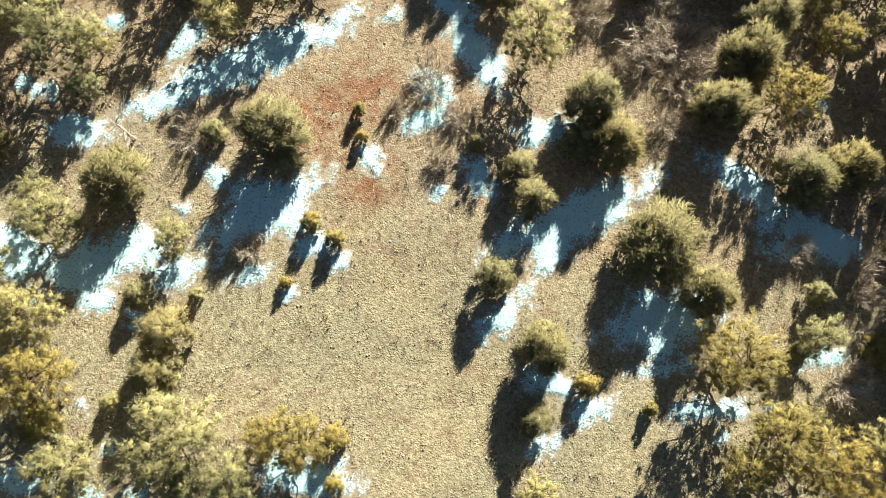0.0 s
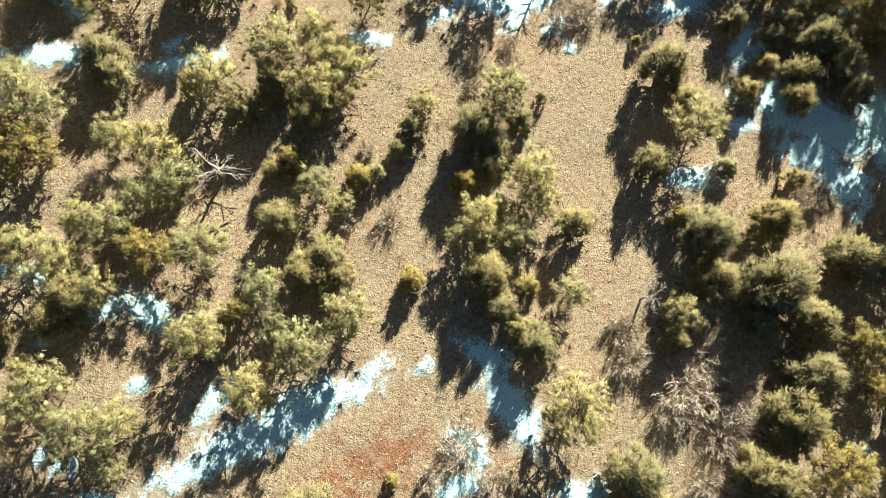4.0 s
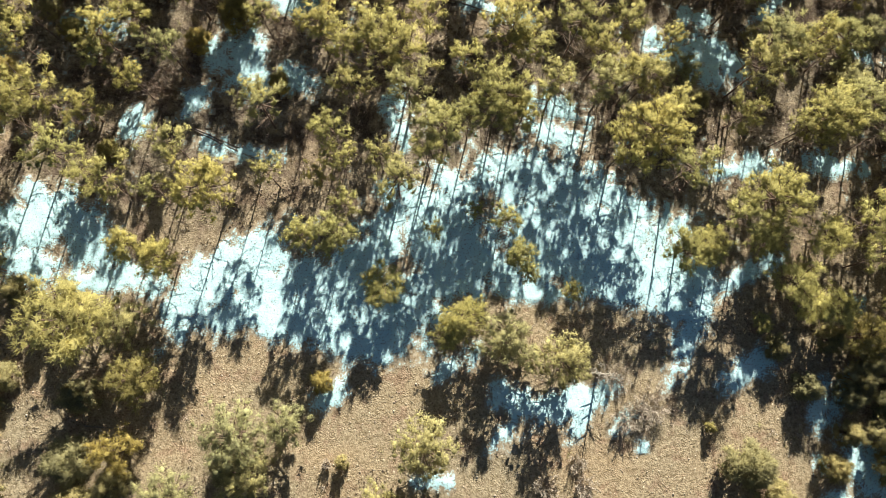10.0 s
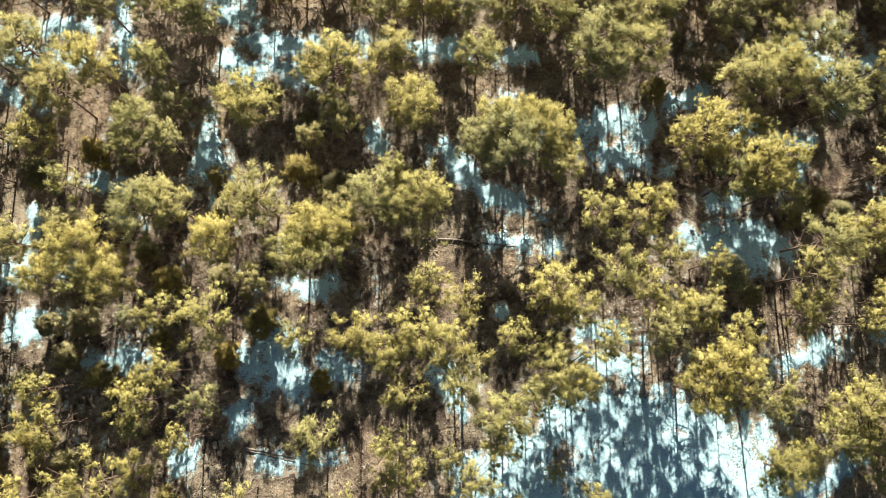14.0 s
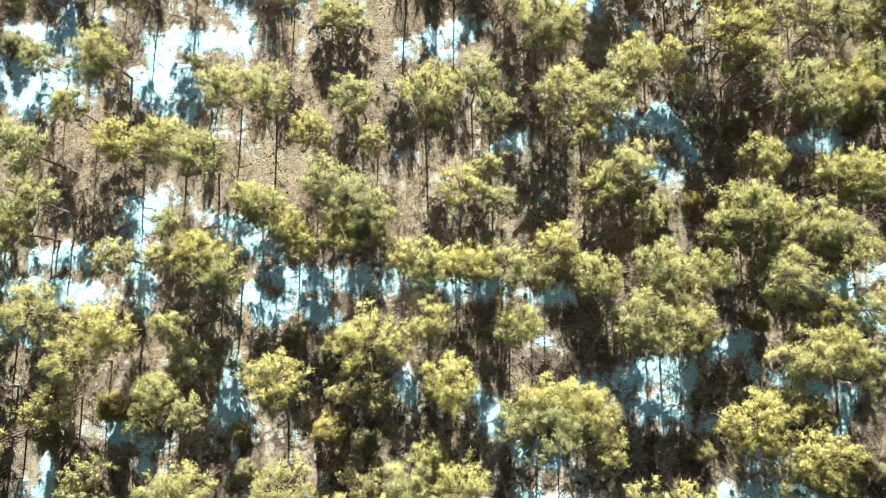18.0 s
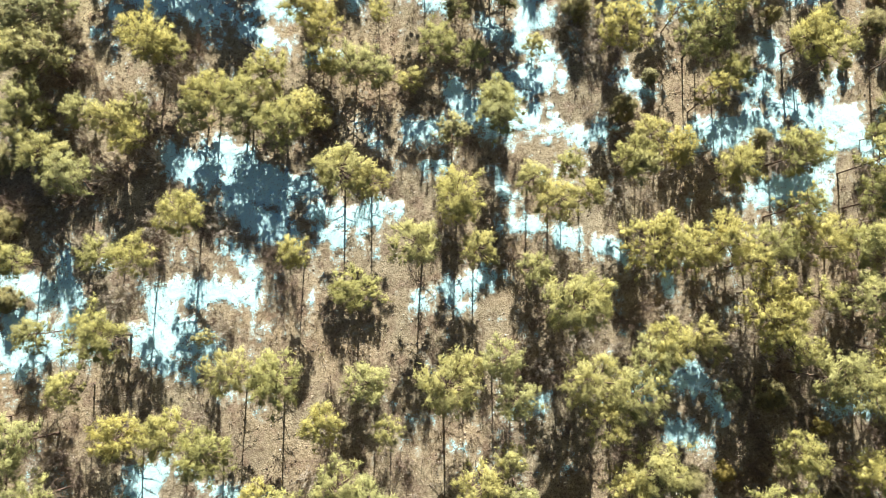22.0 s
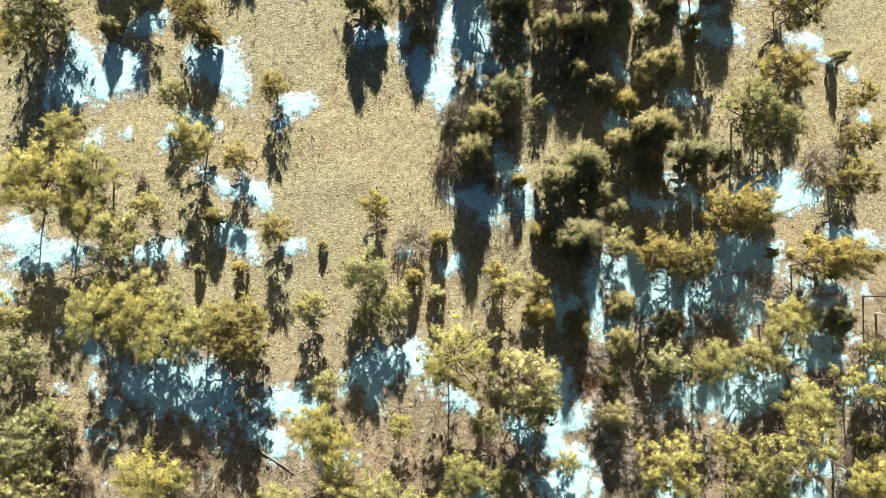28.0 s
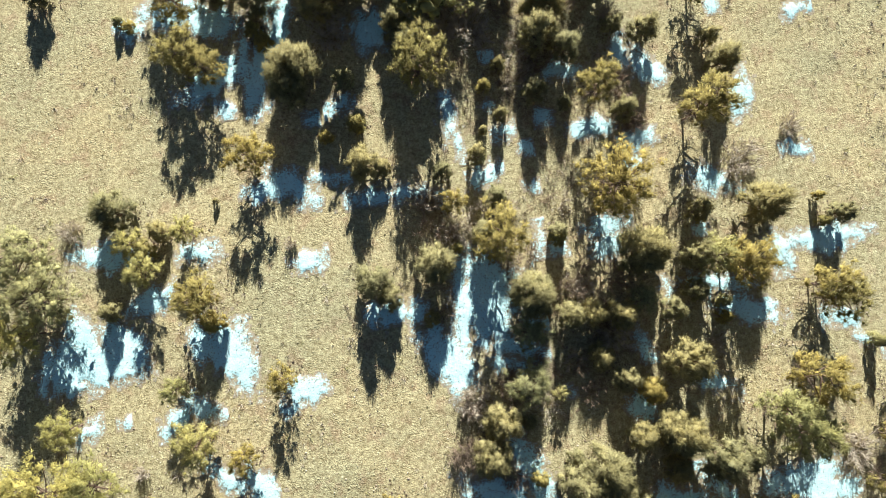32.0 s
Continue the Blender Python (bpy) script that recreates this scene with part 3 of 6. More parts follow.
PINES += [(21.9, 135.1, 6.7, 2.04), (19.2, 135.3, 6.3, 1.76), (35.9, 136, 6.3, 1.76), (17.1, 136.3, 6.9, 2.42), (-7.2, 137.2, 6.2, 1.81), (-26.4, 138, 6.4, 2.05), (25.1, 140.8, 6, 1.76), (30.2, 141.1, 6.2, 1.94), (13, 141.3, 5.2, 1.13), (-11.2, 141.3, 5.4, 1.31), (39, 141.6, 2.7, 1.07), (2.5, 142.8, 6.4, 2.12), (21, 143.3, 5.5, 1.49), (17.2, 143.6, 5.6, 1.57), (-23.1, 143.7, 5.6, 1.59), (11.9, 144, 5, 1.12), (-25.9, 144.3, 5.4, 1.4), (-32.8, 145.3, 5.4, 1.41), (-19.2, 146.2, 6, 1.95), (27.1, 148.9, 5.5, 1.66), (7.3, 150.6, 5.4, 1.66), (34.2, 150.7, 6.1, 2.19), (25.3, 152.2, 6, 2.42), (-10.5, 152.6, 4.7, 1.89)]
PINES += [(-23, 154, 3.8, 1.53), (19, 154.5, 5.6, 2.24), (-13.5, 155.1, 4.7, 1.89), (6.5, 155.5, 3.3, 1.3), (-15.8, 156, 4.7, 1.89), (4, 156.6, 4.3, 1.71), (30.9, 156.7, 5.1, 2.02), (-10.9, 156.9, 4.4, 1.75), (-5.6, 160.6, 4.3, 1.71), (-18.3, 160.8, 3.7, 1.44), (-0.8, 161, 2.5, 0.97), (-19.6, 161.4, 5.2, 2.07), (24.4, 161.6, 4.6, 1.8), (-6.6, 162.6, 4.6, 1.8), (30.7, 162.9, 4.9, 1.95), (32, 163.5, 4.4, 1.33), (4.3, 165.8, 5.7, 2.71), (-17.3, 171.3, 5.2, 2.13), (-14.8, 171.8, 4.3, 1.69), (-18.7, 173.9, 5.2, 2.16), (-22.1, 174.4, 4.9, 1.95), (-21.4, 175.3, 4.1, 1.62), (-21.9, 182.3, 4.7, 1.86), (-26.4, 185, 4.7, 1.86)]
PINES += [(-23.4, 185.1, 5.7, 2.85), (-20.7, 185.2, 5.1, 2.04), (-22.6, 189.6, 3.5, 1.37), (-24.6, 197.5, 4.9, 1.95), (28.2, 221.5, 5, 1.96), (0.8, 225.1, 5, 2.04), (13.6, 225.4, 5, 1.97), (4.8, 227.2, 5, 1.97)]
JUNIPERS = []
JUNIPERS += [(-4.9, -1.1, 3.6, 1.77), (21, 0.3, 2.8, 1.38), (-4.8, 1.7, 3.7, 1.85), (-7.7, 3.7, 2.1, 1.03), (20.9, 5.3, 4, 2), (16.7, 9.6, 3, 1.46), (-10.8, 11.3, 4.6, 2.38), (32, 11.3, 4.1, 2.08), (28, 14.1, 5.1, 3.07), (18.3, 15.7, 3.4, 1.7), (-0.7, 16.7, 5, 2.84), (17, 17.9, 2.8, 1.38), (13.7, 19.3, 1.7, 0.83), (21.2, 20.7, 3.1, 1.54), (23.8, 20.9, 4.4, 2.19), (38, 20.9, 4.4, 2.19), (41.3, 22.5, 4.1, 2.08), (21.5, 23.6, 4.7, 2.37), (31.2, 25.2, 4.7, 2.37), (-21.4, 27.3, 3.6, 1.78), (-20.8, 29.2, 4.2, 2.1), (32.8, 29.6, 4.9, 2.49), (13.3, 31.6, 3.6, 1.78), (12, 32.6, 2.3, 1.12)]
JUNIPERS += [(34.1, 32.8, 4.6, 2.3), (-4.6, 33.6, 3.7, 1.86), (23.9, 33.7, 2.5, 1.2), (10.2, 33.9, 3.1, 1.53), (-2, 34.1, 2.8, 1.37), (-3.5, 35.4, 3.6, 1.78), (8.9, 36, 3.9, 1.94), (30, 36.1, 3.4, 1.7), (34.1, 37, 4, 2.02), (-7.5, 37.4, 3.6, 1.78), (26.1, 38.9, 3.9, 1.94), (30.6, 39.3, 5.5, 2.88), (15.1, 41.4, 3.1, 1.53), (-8.7, 41.5, 2.3, 1.12), (25.2, 42.3, 4.6, 2.33), (36.9, 42.4, 4.3, 2.18), (39.5, 42.6, 3.3, 1.62), (30.7, 44.4, 3.9, 1.94), (7.6, 44.8, 2.5, 1.2), (-12.3, 45.4, 3.1, 1.53), (-7.2, 46, 3.1, 1.53), (7.9, 46.4, 3.1, 1.53), (-22.8, 46.4, 3.3, 1.62), (1.2, 46.9, 2.6, 1.27)]
JUNIPERS += [(20.5, 47.4, 3.4, 1.7), (6.1, 47.6, 4.1, 2.04), (-23.9, 48.1, 3.8, 1.88), (-10.2, 48.3, 3.9, 1.96), (9.6, 49.1, 2.6, 1.27), (11.1, 51.7, 1.3, 0.6), (-30.8, 53.3, 3.8, 1.88), (22.8, 53.5, 2.9, 1.44), (-28.1, 54.7, 2.9, 1.44), (32.1, 55.4, 3.2, 1.57), (27.9, 55.4, 2.5, 1.21), (20.6, 55.7, 4.2, 2.13), (-19.4, 55.9, 2.9, 1.44), (-10.9, 56.1, 1.3, 0.6), (-31.2, 56.5, 3.8, 1.88), (37.1, 57.1, 3.3, 1.62), (32.2, 57.8, 3.4, 1.7), (29.3, 58, 2.5, 1.21), (35.4, 59.4, 3.8, 1.88), (33.3, 60.7, 4.1, 2.04), (29.6, 60.9, 2.6, 1.27), (-31.1, 61.3, 3.1, 1.53), (26.2, 61.6, 2.5, 1.21), (30.5, 62.2, 3, 1.48)]
JUNIPERS += [(31.3, 63.5, 3, 1.44), (24.1, 64.8, 2.3, 1.09), (28.6, 65.4, 2.8, 1.36), (16.2, 172.7, 6.6, 2.09), (18.7, 176.2, 4.6, 1.4), (-4.3, 176.6, 1.2, 0.44), (29.4, 177.4, 4, 1.22), (15.7, 177.8, 5.1, 1.58), (27.1, 177.8, 5.7, 1.75), (18.2, 178.6, 6.2, 1.92), (24.3, 180.4, 6.2, 1.92), (9.5, 181.4, 5.7, 1.75), (10.7, 183.8, 5.4, 1.66), (21.2, 185.1, 3.7, 1.13), (26.1, 185.7, 5.7, 1.75), (26.2, 189.8, 3.3, 1), (21.7, 190.2, 4.3, 1.31), (19.6, 190.8, 4, 1.22), (17.8, 190.9, 4.3, 1.31), (28.4, 191, 3.6, 1.08), (33.5, 192.6, 4, 1.22), (6.8, 192.7, 2.2, 0.82), (15, 193.1, 6.2, 1.92), (28.9, 193.8, 4.3, 1.3)]
JUNIPERS += [(25.7, 193.9, 2.9, 0.86), (24.4, 195, 6.6, 2.08), (41.7, 195, 3.3, 0.99), (3.8, 195, 3, 1.14), (2.6, 196.5, 4.1, 1.6), (35.1, 196.9, 6, 1.87), (7.9, 197, 4.7, 1.86), (30.1, 197.4, 3.6, 1.08), (18.3, 197.8, 2.9, 0.86), (-18.6, 198.1, 2.5, 0.96), (12.3, 198.7, 4, 1.22), (13.8, 201.6, 3.3, 0.99), (-13.9, 203.9, 2.5, 0.96), (9.8, 204.5, 3, 0.9), (12.9, 205.4, 3, 0.9), (-9.2, 205.7, 0.9, 0.29), (5, 205.8, 2.1, 0.81), (-17, 206, 4.7, 1.85), (3.5, 206.3, 3.8, 1.5), (25.8, 206.9, 3.6, 1.08), (13.9, 207.5, 1.6, 0.43), (15.6, 208.5, 2.3, 0.67), (21.1, 208.5, 2.3, 0.67), (34.8, 209.5, 4.8, 1.48)]
JUNIPERS += [(18.7, 209.8, 3.7, 1.13), (34.4, 211.9, 2.9, 0.85), (16.2, 212.8, 2.3, 0.67), (22, 213, 4.1, 1.26), (28.8, 213.3, 4.1, 1.26), (-1.5, 213.6, 4.3, 1.68), (3.1, 213.9, 2.6, 1), (19.9, 214.2, 5.6, 1.74), (26.4, 214.4, 2.9, 0.85), (-0.9, 215.1, 5.2, 2.21), (8.9, 215.2, 4.8, 1.48), (8.1, 217.4, 4.3, 1.3), (21, 217.5, 4.5, 1.96), (25.7, 218.6, 5, 1.94), (17.1, 220.4, 5, 1.95), (2.2, 220.8, 4.5, 1.87), (5.6, 222.1, 4.5, 1.97), (-3, 222.3, 4.5, 1.96), (9.4, 222.9, 5, 2.04), (-6.2, 223.5, 4.5, 1.97), (-21.1, 225.9, 3, 1.38)]
GOLDEN = []
GOLDEN += [(8.4, -6.2, 1.6, 0.75), (-11.5, -5.7, 2.8, 1.38), (3.5, -4, 3.1, 1.54), (6.2, -3.9, 3.7, 1.85), (7.8, -3.2, 2.1, 0.99), (-11.6, -2.9, 4.5, 2.46), (35.4, -0.6, 3.4, 1.7), (40.6, 1, 4.5, 2.3), (37.6, 2.3, 4.6, 2.46), (29.1, 2.5, 1.3, 0.58), (24.3, 3.4, 1.9, 0.91), (2.1, 6.5, 1.1, 0.5), (33.8, 6.7, 4.8, 2.84), (4.9, 10.2, 1.7, 0.79), (3, 11.1, 1.8, 0.87), (5.2, 18.1, 1.3, 0.58), (4.6, 20.2, 1.4, 0.62), (35.8, 26.4, 4.4, 2.19), (-9.3, 30, 2.3, 1.12), (39.7, 32.6, 3.3, 1.62), (-16.1, 33, 3.4, 1.7), (3.3, 34.8, 2.2, 1.08), (38.1, 35.7, 3.3, 1.62), (12.2, 35.8, 2.3, 1.12)]
GOLDEN += [(-26.4, 38.8, 4.3, 2.18), (-2.2, 42, 2.6, 1.29), (-7.7, 42.5, 2.6, 1.29), (6, 43.2, 2.5, 1.2), (23.5, 43.6, 2.1, 1.04), (-16.6, 47.2, 2.8, 1.36), (-27.5, 57, 3.4, 1.7), (18.4, 58.5, 1.1, 0.51), (-26.4, 62.2, 3.8, 1.87), (-12.6, 62.2, 2.1, 1), (35.9, 63.2, 3.5, 1.7), (30.3, 65.6, 3.7, 1.84), (37.6, 167.1, 5.4, 1.66), (34.6, 167.3, 6.6, 2.09), (32.8, 168.7, 1.9, 0.53), (12.4, 169.9, 3.3, 1), (24.2, 170, 6.2, 1.92), (-11.4, 170.1, 5.2, 2.13), (-13.6, 170.8, 3.9, 1.53), (22.1, 170.8, 5.4, 1.66), (-11.6, 171.4, 5, 1.98), (9.3, 171.7, 3, 0.9), (30.3, 172.1, 5.9, 1.83), (27.9, 172.4, 6.5, 2)]
GOLDEN += [(2.7, 172.5, 2.2, 0.82), (39.5, 173.6, 5, 1.53), (5.4, 175.2, 2.2, 0.82), (-11.3, 175.9, 1.8, 0.68), (41.3, 176.6, 4.3, 1.31), (-7.7, 178.2, 3.3, 1.28), (12.9, 178.7, 2.5, 0.72), (0.7, 178.9, 3.2, 1.24), (42.9, 180.3, 3.3, 1), (-12.5, 180.5, 2.5, 0.96), (35.5, 182.9, 6.5, 2), (-9.8, 184.7, 3, 1.14), (38.8, 188.4, 5.1, 1.58), (30.4, 188.4, 2.3, 0.67), (38.4, 189.5, 5, 1.52), (-5.8, 190.5, 3, 1.14), (31.4, 192.9, 6.2, 1.92), (40.5, 194.6, 1.9, 0.53), (-10.6, 195.8, 2.7, 1.05), (40.7, 196.8, 1.6, 0.43), (18.2, 197.3, 2.7, 0.81), (-10.9, 197.4, 4.5, 1.78), (13.5, 197.9, 6.6, 2.08), (9.9, 198, 1.9, 0.53)]
GOLDEN += [(22.6, 200.5, 7, 2.6), (10.1, 201.8, 3.4, 1.04), (-15.2, 202.6, 2.6, 1), (31.1, 205.4, 6.6, 2.08), (-5.5, 208.6, 4.4, 1.72), (23.6, 208.8, 5.1, 1.57), (0.8, 209.3, 1.8, 0.67), (3.5, 209.9, 2.4, 0.91), (14.6, 211.1, 2.3, 0.67), (9.4, 212.9, 6.7, 2.17), (34.1, 216.7, 4.5, 1.78), (-8.1, 217, 3.5, 1.8), (-9.3, 217.8, 4.5, 1.77), (-3, 218.4, 1.5, 0.94), (-3.7, 219.5, 2.1, 0.81), (-14.1, 221.9, 1, 0.67), (-9.1, 222.1, 4.5, 1.87), (-10.1, 226.2, 4.5, 1.79)]
GREY_GREEN = []
GREY_GREEN += [(-8.5, -7.8, 4.1, 2.08), (-0.9, -7.5, 3, 1.46), (1.6, -6.5, 3.6, 1.77), (-2.3, -4.6, 4.9, 3.08), (21.7, -4.1, 2.8, 1.38), (-7.6, -3.7, 1.6, 0.75), (-13.6, 1, 4.4, 2.19), (-3.8, 4.5, 1.3, 0.58), (-14, 7.9, 3.9, 1.93), (-5.8, 8.1, 2.7, 1.31), (39.4, 8.5, 1.7, 0.83), (-16.2, 9.6, 2.4, 1.15), (39.8, 9.8, 3.1, 1.54), (40.2, 12.8, 2.1, 0.99), (-5.4, 16.3, 2.1, 0.99), (-14.9, 17.7, 2.7, 1.31), (-16.8, 20, 4.6, 2.33), (-15.2, 20.8, 3.1, 1.53), (-20, 21.8, 4.6, 2.3), (-22.4, 23.6, 2.5, 1.2), (-6.8, 24.7, 3.7, 1.86), (-10.2, 26.8, 2.1, 1.04), (16.5, 27.4, 4.9, 2.49), (-10.8, 27.7, 4, 2.02)]
GREY_GREEN += [(-3.5, 28.2, 4.3, 2.18), (-5.7, 29.6, 2.5, 1.2), (-19, 30.3, 2.9, 1.45), (-22.1, 31.3, 3.4, 1.7), (-0.9, 31.4, 3.6, 1.78), (-24.5, 31.6, 4, 2.02), (-7.5, 32, 3.3, 1.62), (-12.1, 33.9, 4, 2.02), (-19.2, 34.5, 3.9, 1.94), (-21.7, 34.8, 2.8, 1.37), (15.2, 35.6, 2.9, 1.45), (24, 35.9, 2.9, 1.45), (-17.9, 37.1, 3.3, 1.62), (-15.7, 38.6, 3.6, 1.78), (6.4, 38.6, 2.5, 1.2), (-3.2, 39.4, 2.5, 1.2), (10.7, 39.4, 2.8, 1.37), (7.4, 40, 3.6, 1.78), (-5.2, 40.5, 2.9, 1.45), (-18, 41.3, 4.1, 2.04), (-21.2, 41.7, 3.3, 1.62), (9, 41.9, 2.1, 1.04), (-27.4, 42.3, 4.9, 2.46), (12.3, 42.5, 2.8, 1.37)]
GREY_GREEN += [(-1, 42.7, 1.8, 0.87), (11.2, 44, 4, 2.02), (-29.4, 44.7, 3.4, 1.7), (0.4, 45, 1.9, 0.92), (-14.5, 46.9, 4.4, 2.21), (-5.8, 48.3, 4.1, 2.04), (26.9, 48.4, 2, 0.95), (1.6, 48.8, 2.6, 1.27), (-4.2, 50.2, 3.8, 1.88), (7.7, 50.5, 4.2, 2.13), (23.8, 50.8, 4.1, 2.04), (-10.6, 51.1, 4.4, 2.21), (-6.4, 51.2, 3.8, 1.88), (-25.4, 51.8, 3.3, 1.62), (-8.2, 53.5, 3.1, 1.53), (-23.4, 54.1, 3.8, 1.88), (-17.4, 55.6, 3.8, 1.88), (-4.5, 57.5, 4.9, 2.46), (-18.6, 58.4, 4.9, 2.46), (-15.3, 59.2, 3.3, 1.62), (6.2, 63.8, 4.3, 2.13), (3.5, 64.2, 2.4, 1.18), (33.7, 65.2, 2.9, 1.39), (2, 65.6, 4.1, 2.04)]
GREY_GREEN += [(-29.9, 66.5, 6.2, 3.11), (-28, 67, 3.7, 1.84), (-6.6, 77.6, 7, 1.81), (-16.6, 78.2, 6.1, 1.22), (-8, 79.7, 6.2, 1.22), (-23.6, 80.2, 6.9, 1.64), (-4, 81.7, 7.3, 1.8), (32.4, 81.8, 6.9, 1.55), (-36, 82.1, 7.1, 1.67), (25.5, 82.1, 6.4, 1.22), (-17.2, 83.4, 7.4, 1.8), (30.6, 84.1, 7.2, 1.73), (-5.8, 84.5, 7.5, 1.9), (-10.3, 85.1, 7, 1.55), (9.9, 85.1, 7.6, 1.9), (5.9, 85.2, 7.3, 1.72), (12.3, 85.8, 7.2, 1.64), (21.8, 86.5, 8, 2.11), (-24.5, 87.9, 7, 1.49), (23.2, 88.9, 8, 2.11), (-19.2, 96, 6.7, 1.31), (27.6, 99.3, 7.4, 1.76), (-9.2, 100.2, 7.6, 1.94), (27.8, 101, 7.7, 2)]
GREY_GREEN += [(-17.9, 101.6, 7.9, 2.11), (2.2, 102.1, 8.2, 2.51), (-0.4, 102.2, 7.2, 1.67), (21.8, 102.8, 8, 2.18), (-37, 103, 7.1, 1.58), (-25, 103.1, 7.6, 1.94), (-27.1, 103.2, 7.9, 2.11), (28.8, 104.9, 7.3, 1.72), (11.5, 106.5, 7.3, 1.72), (-10.6, 107, 6.7, 1.35), (13.9, 107.3, 7.8, 2.09), (10.3, 108.5, 8, 2.18), (-24.4, 108.5, 6.7, 1.35), (22.2, 108.6, 8, 2.18), (13.4, 110.4, 7.5, 1.91), (28.6, 111.5, 7.2, 1.72), (-5.1, 111.5, 7.3, 1.77), (12.2, 111.8, 7.7, 2), (26.3, 112.1, 7.8, 2.09), (4, 113.1, 6.4, 1.17), (1.8, 113.9, 7.4, 1.82), (-31.9, 113.9, 7.5, 1.91), (13.5, 115.9, 6.7, 1.35), (-33.9, 117.9, 7.9, 2.18)]
GREY_GREEN += [(10.4, 118.8, 7.2, 1.72), (12.1, 119.5, 7.9, 2.18), (2.3, 119.8, 6.6, 1.35), (-7.5, 120.4, 7.3, 1.82), (-0.3, 120.7, 7.2, 1.73), (-24.6, 120.8, 6.3, 1.17), (-27.9, 121.4, 6.9, 1.54), (29.6, 121.8, 7.6, 2), (-8.7, 121.9, 7.9, 2.18), (2, 122.4, 6.3, 1.17), (-23.3, 123.1, 6.6, 1.35), (-11.2, 123.2, 7.6, 2), (27.2, 123.4, 7.6, 2), (10, 123.8, 7.2, 1.73), (11.6, 125.7, 7.8, 2.18), (-6.6, 126.3, 6.2, 1.17), (9, 126.8, 7.7, 2.19), (3.7, 126.8, 6.8, 1.54), (-33.1, 126.9, 7.4, 2.01), (14, 127, 7, 1.73), (18.3, 128.2, 6.4, 1.37), (-1.8, 128.7, 7.5, 2.19), (32.5, 128.7, 7.5, 2.2), (2.6, 129.5, 6.8, 1.74)]
GREY_GREEN += [(0.1, 129.8, 6.2, 1.36), (-6.9, 130.1, 6.7, 1.74), (-33.5, 131.3, 7.3, 2.2), (8.6, 132.9, 7.2, 2.22), (-17.4, 133.5, 6.5, 1.75), (-19.4, 136.2, 4.8, 0.65), (7.2, 136.2, 5.7, 1.38), (3.1, 139, 5.5, 1.38), (-31.8, 139.5, 5.4, 1.29), (-1.1, 140, 6.3, 2.05), (10.3, 141.6, 6.1, 1.85), (17.4, 142.5, 5.6, 1.49), (8.9, 143.7, 5.5, 1.49), (19.1, 145.4, 5.5, 1.5), (-4.4, 146, 5.4, 1.5), (-6.4, 147.6, 6.2, 2.13), (3.4, 149, 5.1, 1.32), (7.3, 149.4, 5.9, 1.95), (-27.5, 151.1, 5.7, 1.86), (-8.1, 152.9, 4.3, 1.73), (-13.4, 153.5, 4.3, 1.73), (-29.7, 153.5, 5, 2), (-10.9, 154.2, 3.9, 1.55), (0.7, 154.2, 3, 1.16)]
GREY_GREEN += [(-17.2, 154.4, 3.9, 1.55), (12, 155.5, 2.4, 0.92), (-23.7, 155.5, 4.4, 1.73), (-1.8, 155.6, 3.9, 1.53), (-30.8, 156, 4.4, 1.73), (-22.1, 156, 3.7, 1.45), (-3.6, 156.4, 4.3, 1.71), (-26.6, 156.9, 3.7, 1.45), (-5.8, 157.4, 3.9, 1.53), (-30.6, 157.6, 5, 1.98), (41.4, 159.1, 3.4, 1.34), (38.8, 159.2, 3, 1.16), (6, 159.8, 3, 1.16), (10.6, 160, 4, 1.57), (29, 160.8, 4.3, 1.71), (-28.5, 162.3, 5.4, 2.15), (-30.9, 162.3, 5, 1.98), (9.8, 163.1, 7.3, 2.56), (-5.8, 165.5, 3, 1.16), (-28.5, 166.1, 5.3, 2.16), (-27.4, 167.1, 3.7, 1.44), (-1.5, 169.9, 3.3, 1.3), (9.9, 170.2, 4.4, 1.33), (4.3, 170.7, 2.2, 0.83)]
GREY_GREEN += [(1.1, 170.7, 3.2, 1.25), (-5.8, 172, 3.3, 1.3), (-29.1, 172, 5.2, 2.16), (-1.1, 173.3, 4.9, 1.95), (-16.8, 173.9, 4.3, 1.71), (-18.7, 175.4, 4.3, 1.69), (-29.5, 175.8, 4.3, 1.71), (-14.7, 176.5, 1.5, 0.53), (34, 178.8, 5.9, 1.83), (-19.7, 180.1, 4.9, 1.95), (32.4, 180.4, 6.5, 2), (-17.3, 182.4, 3, 1.14), (42.4, 184.2, 2.3, 0.67), (-12.5, 186.5, 4.3, 1.69), (30.6, 189.7, 2.3, 0.67), (-13.9, 191.3, 3, 1.14), (30, 193.6, 4.9, 1.49), (-22.9, 200.1, 5.5, 2.67), (-15.1, 200.7, 3.4, 1.33), (-16, 203.2, 3, 1.14), (-11.5, 203.3, 3, 1.14), (-23.6, 203.4, 5.4, 2.4), (12.8, 219.2, 4.5, 1.96), (-14.9, 222.4, 1.5, 0.53)]
BRUSH = []
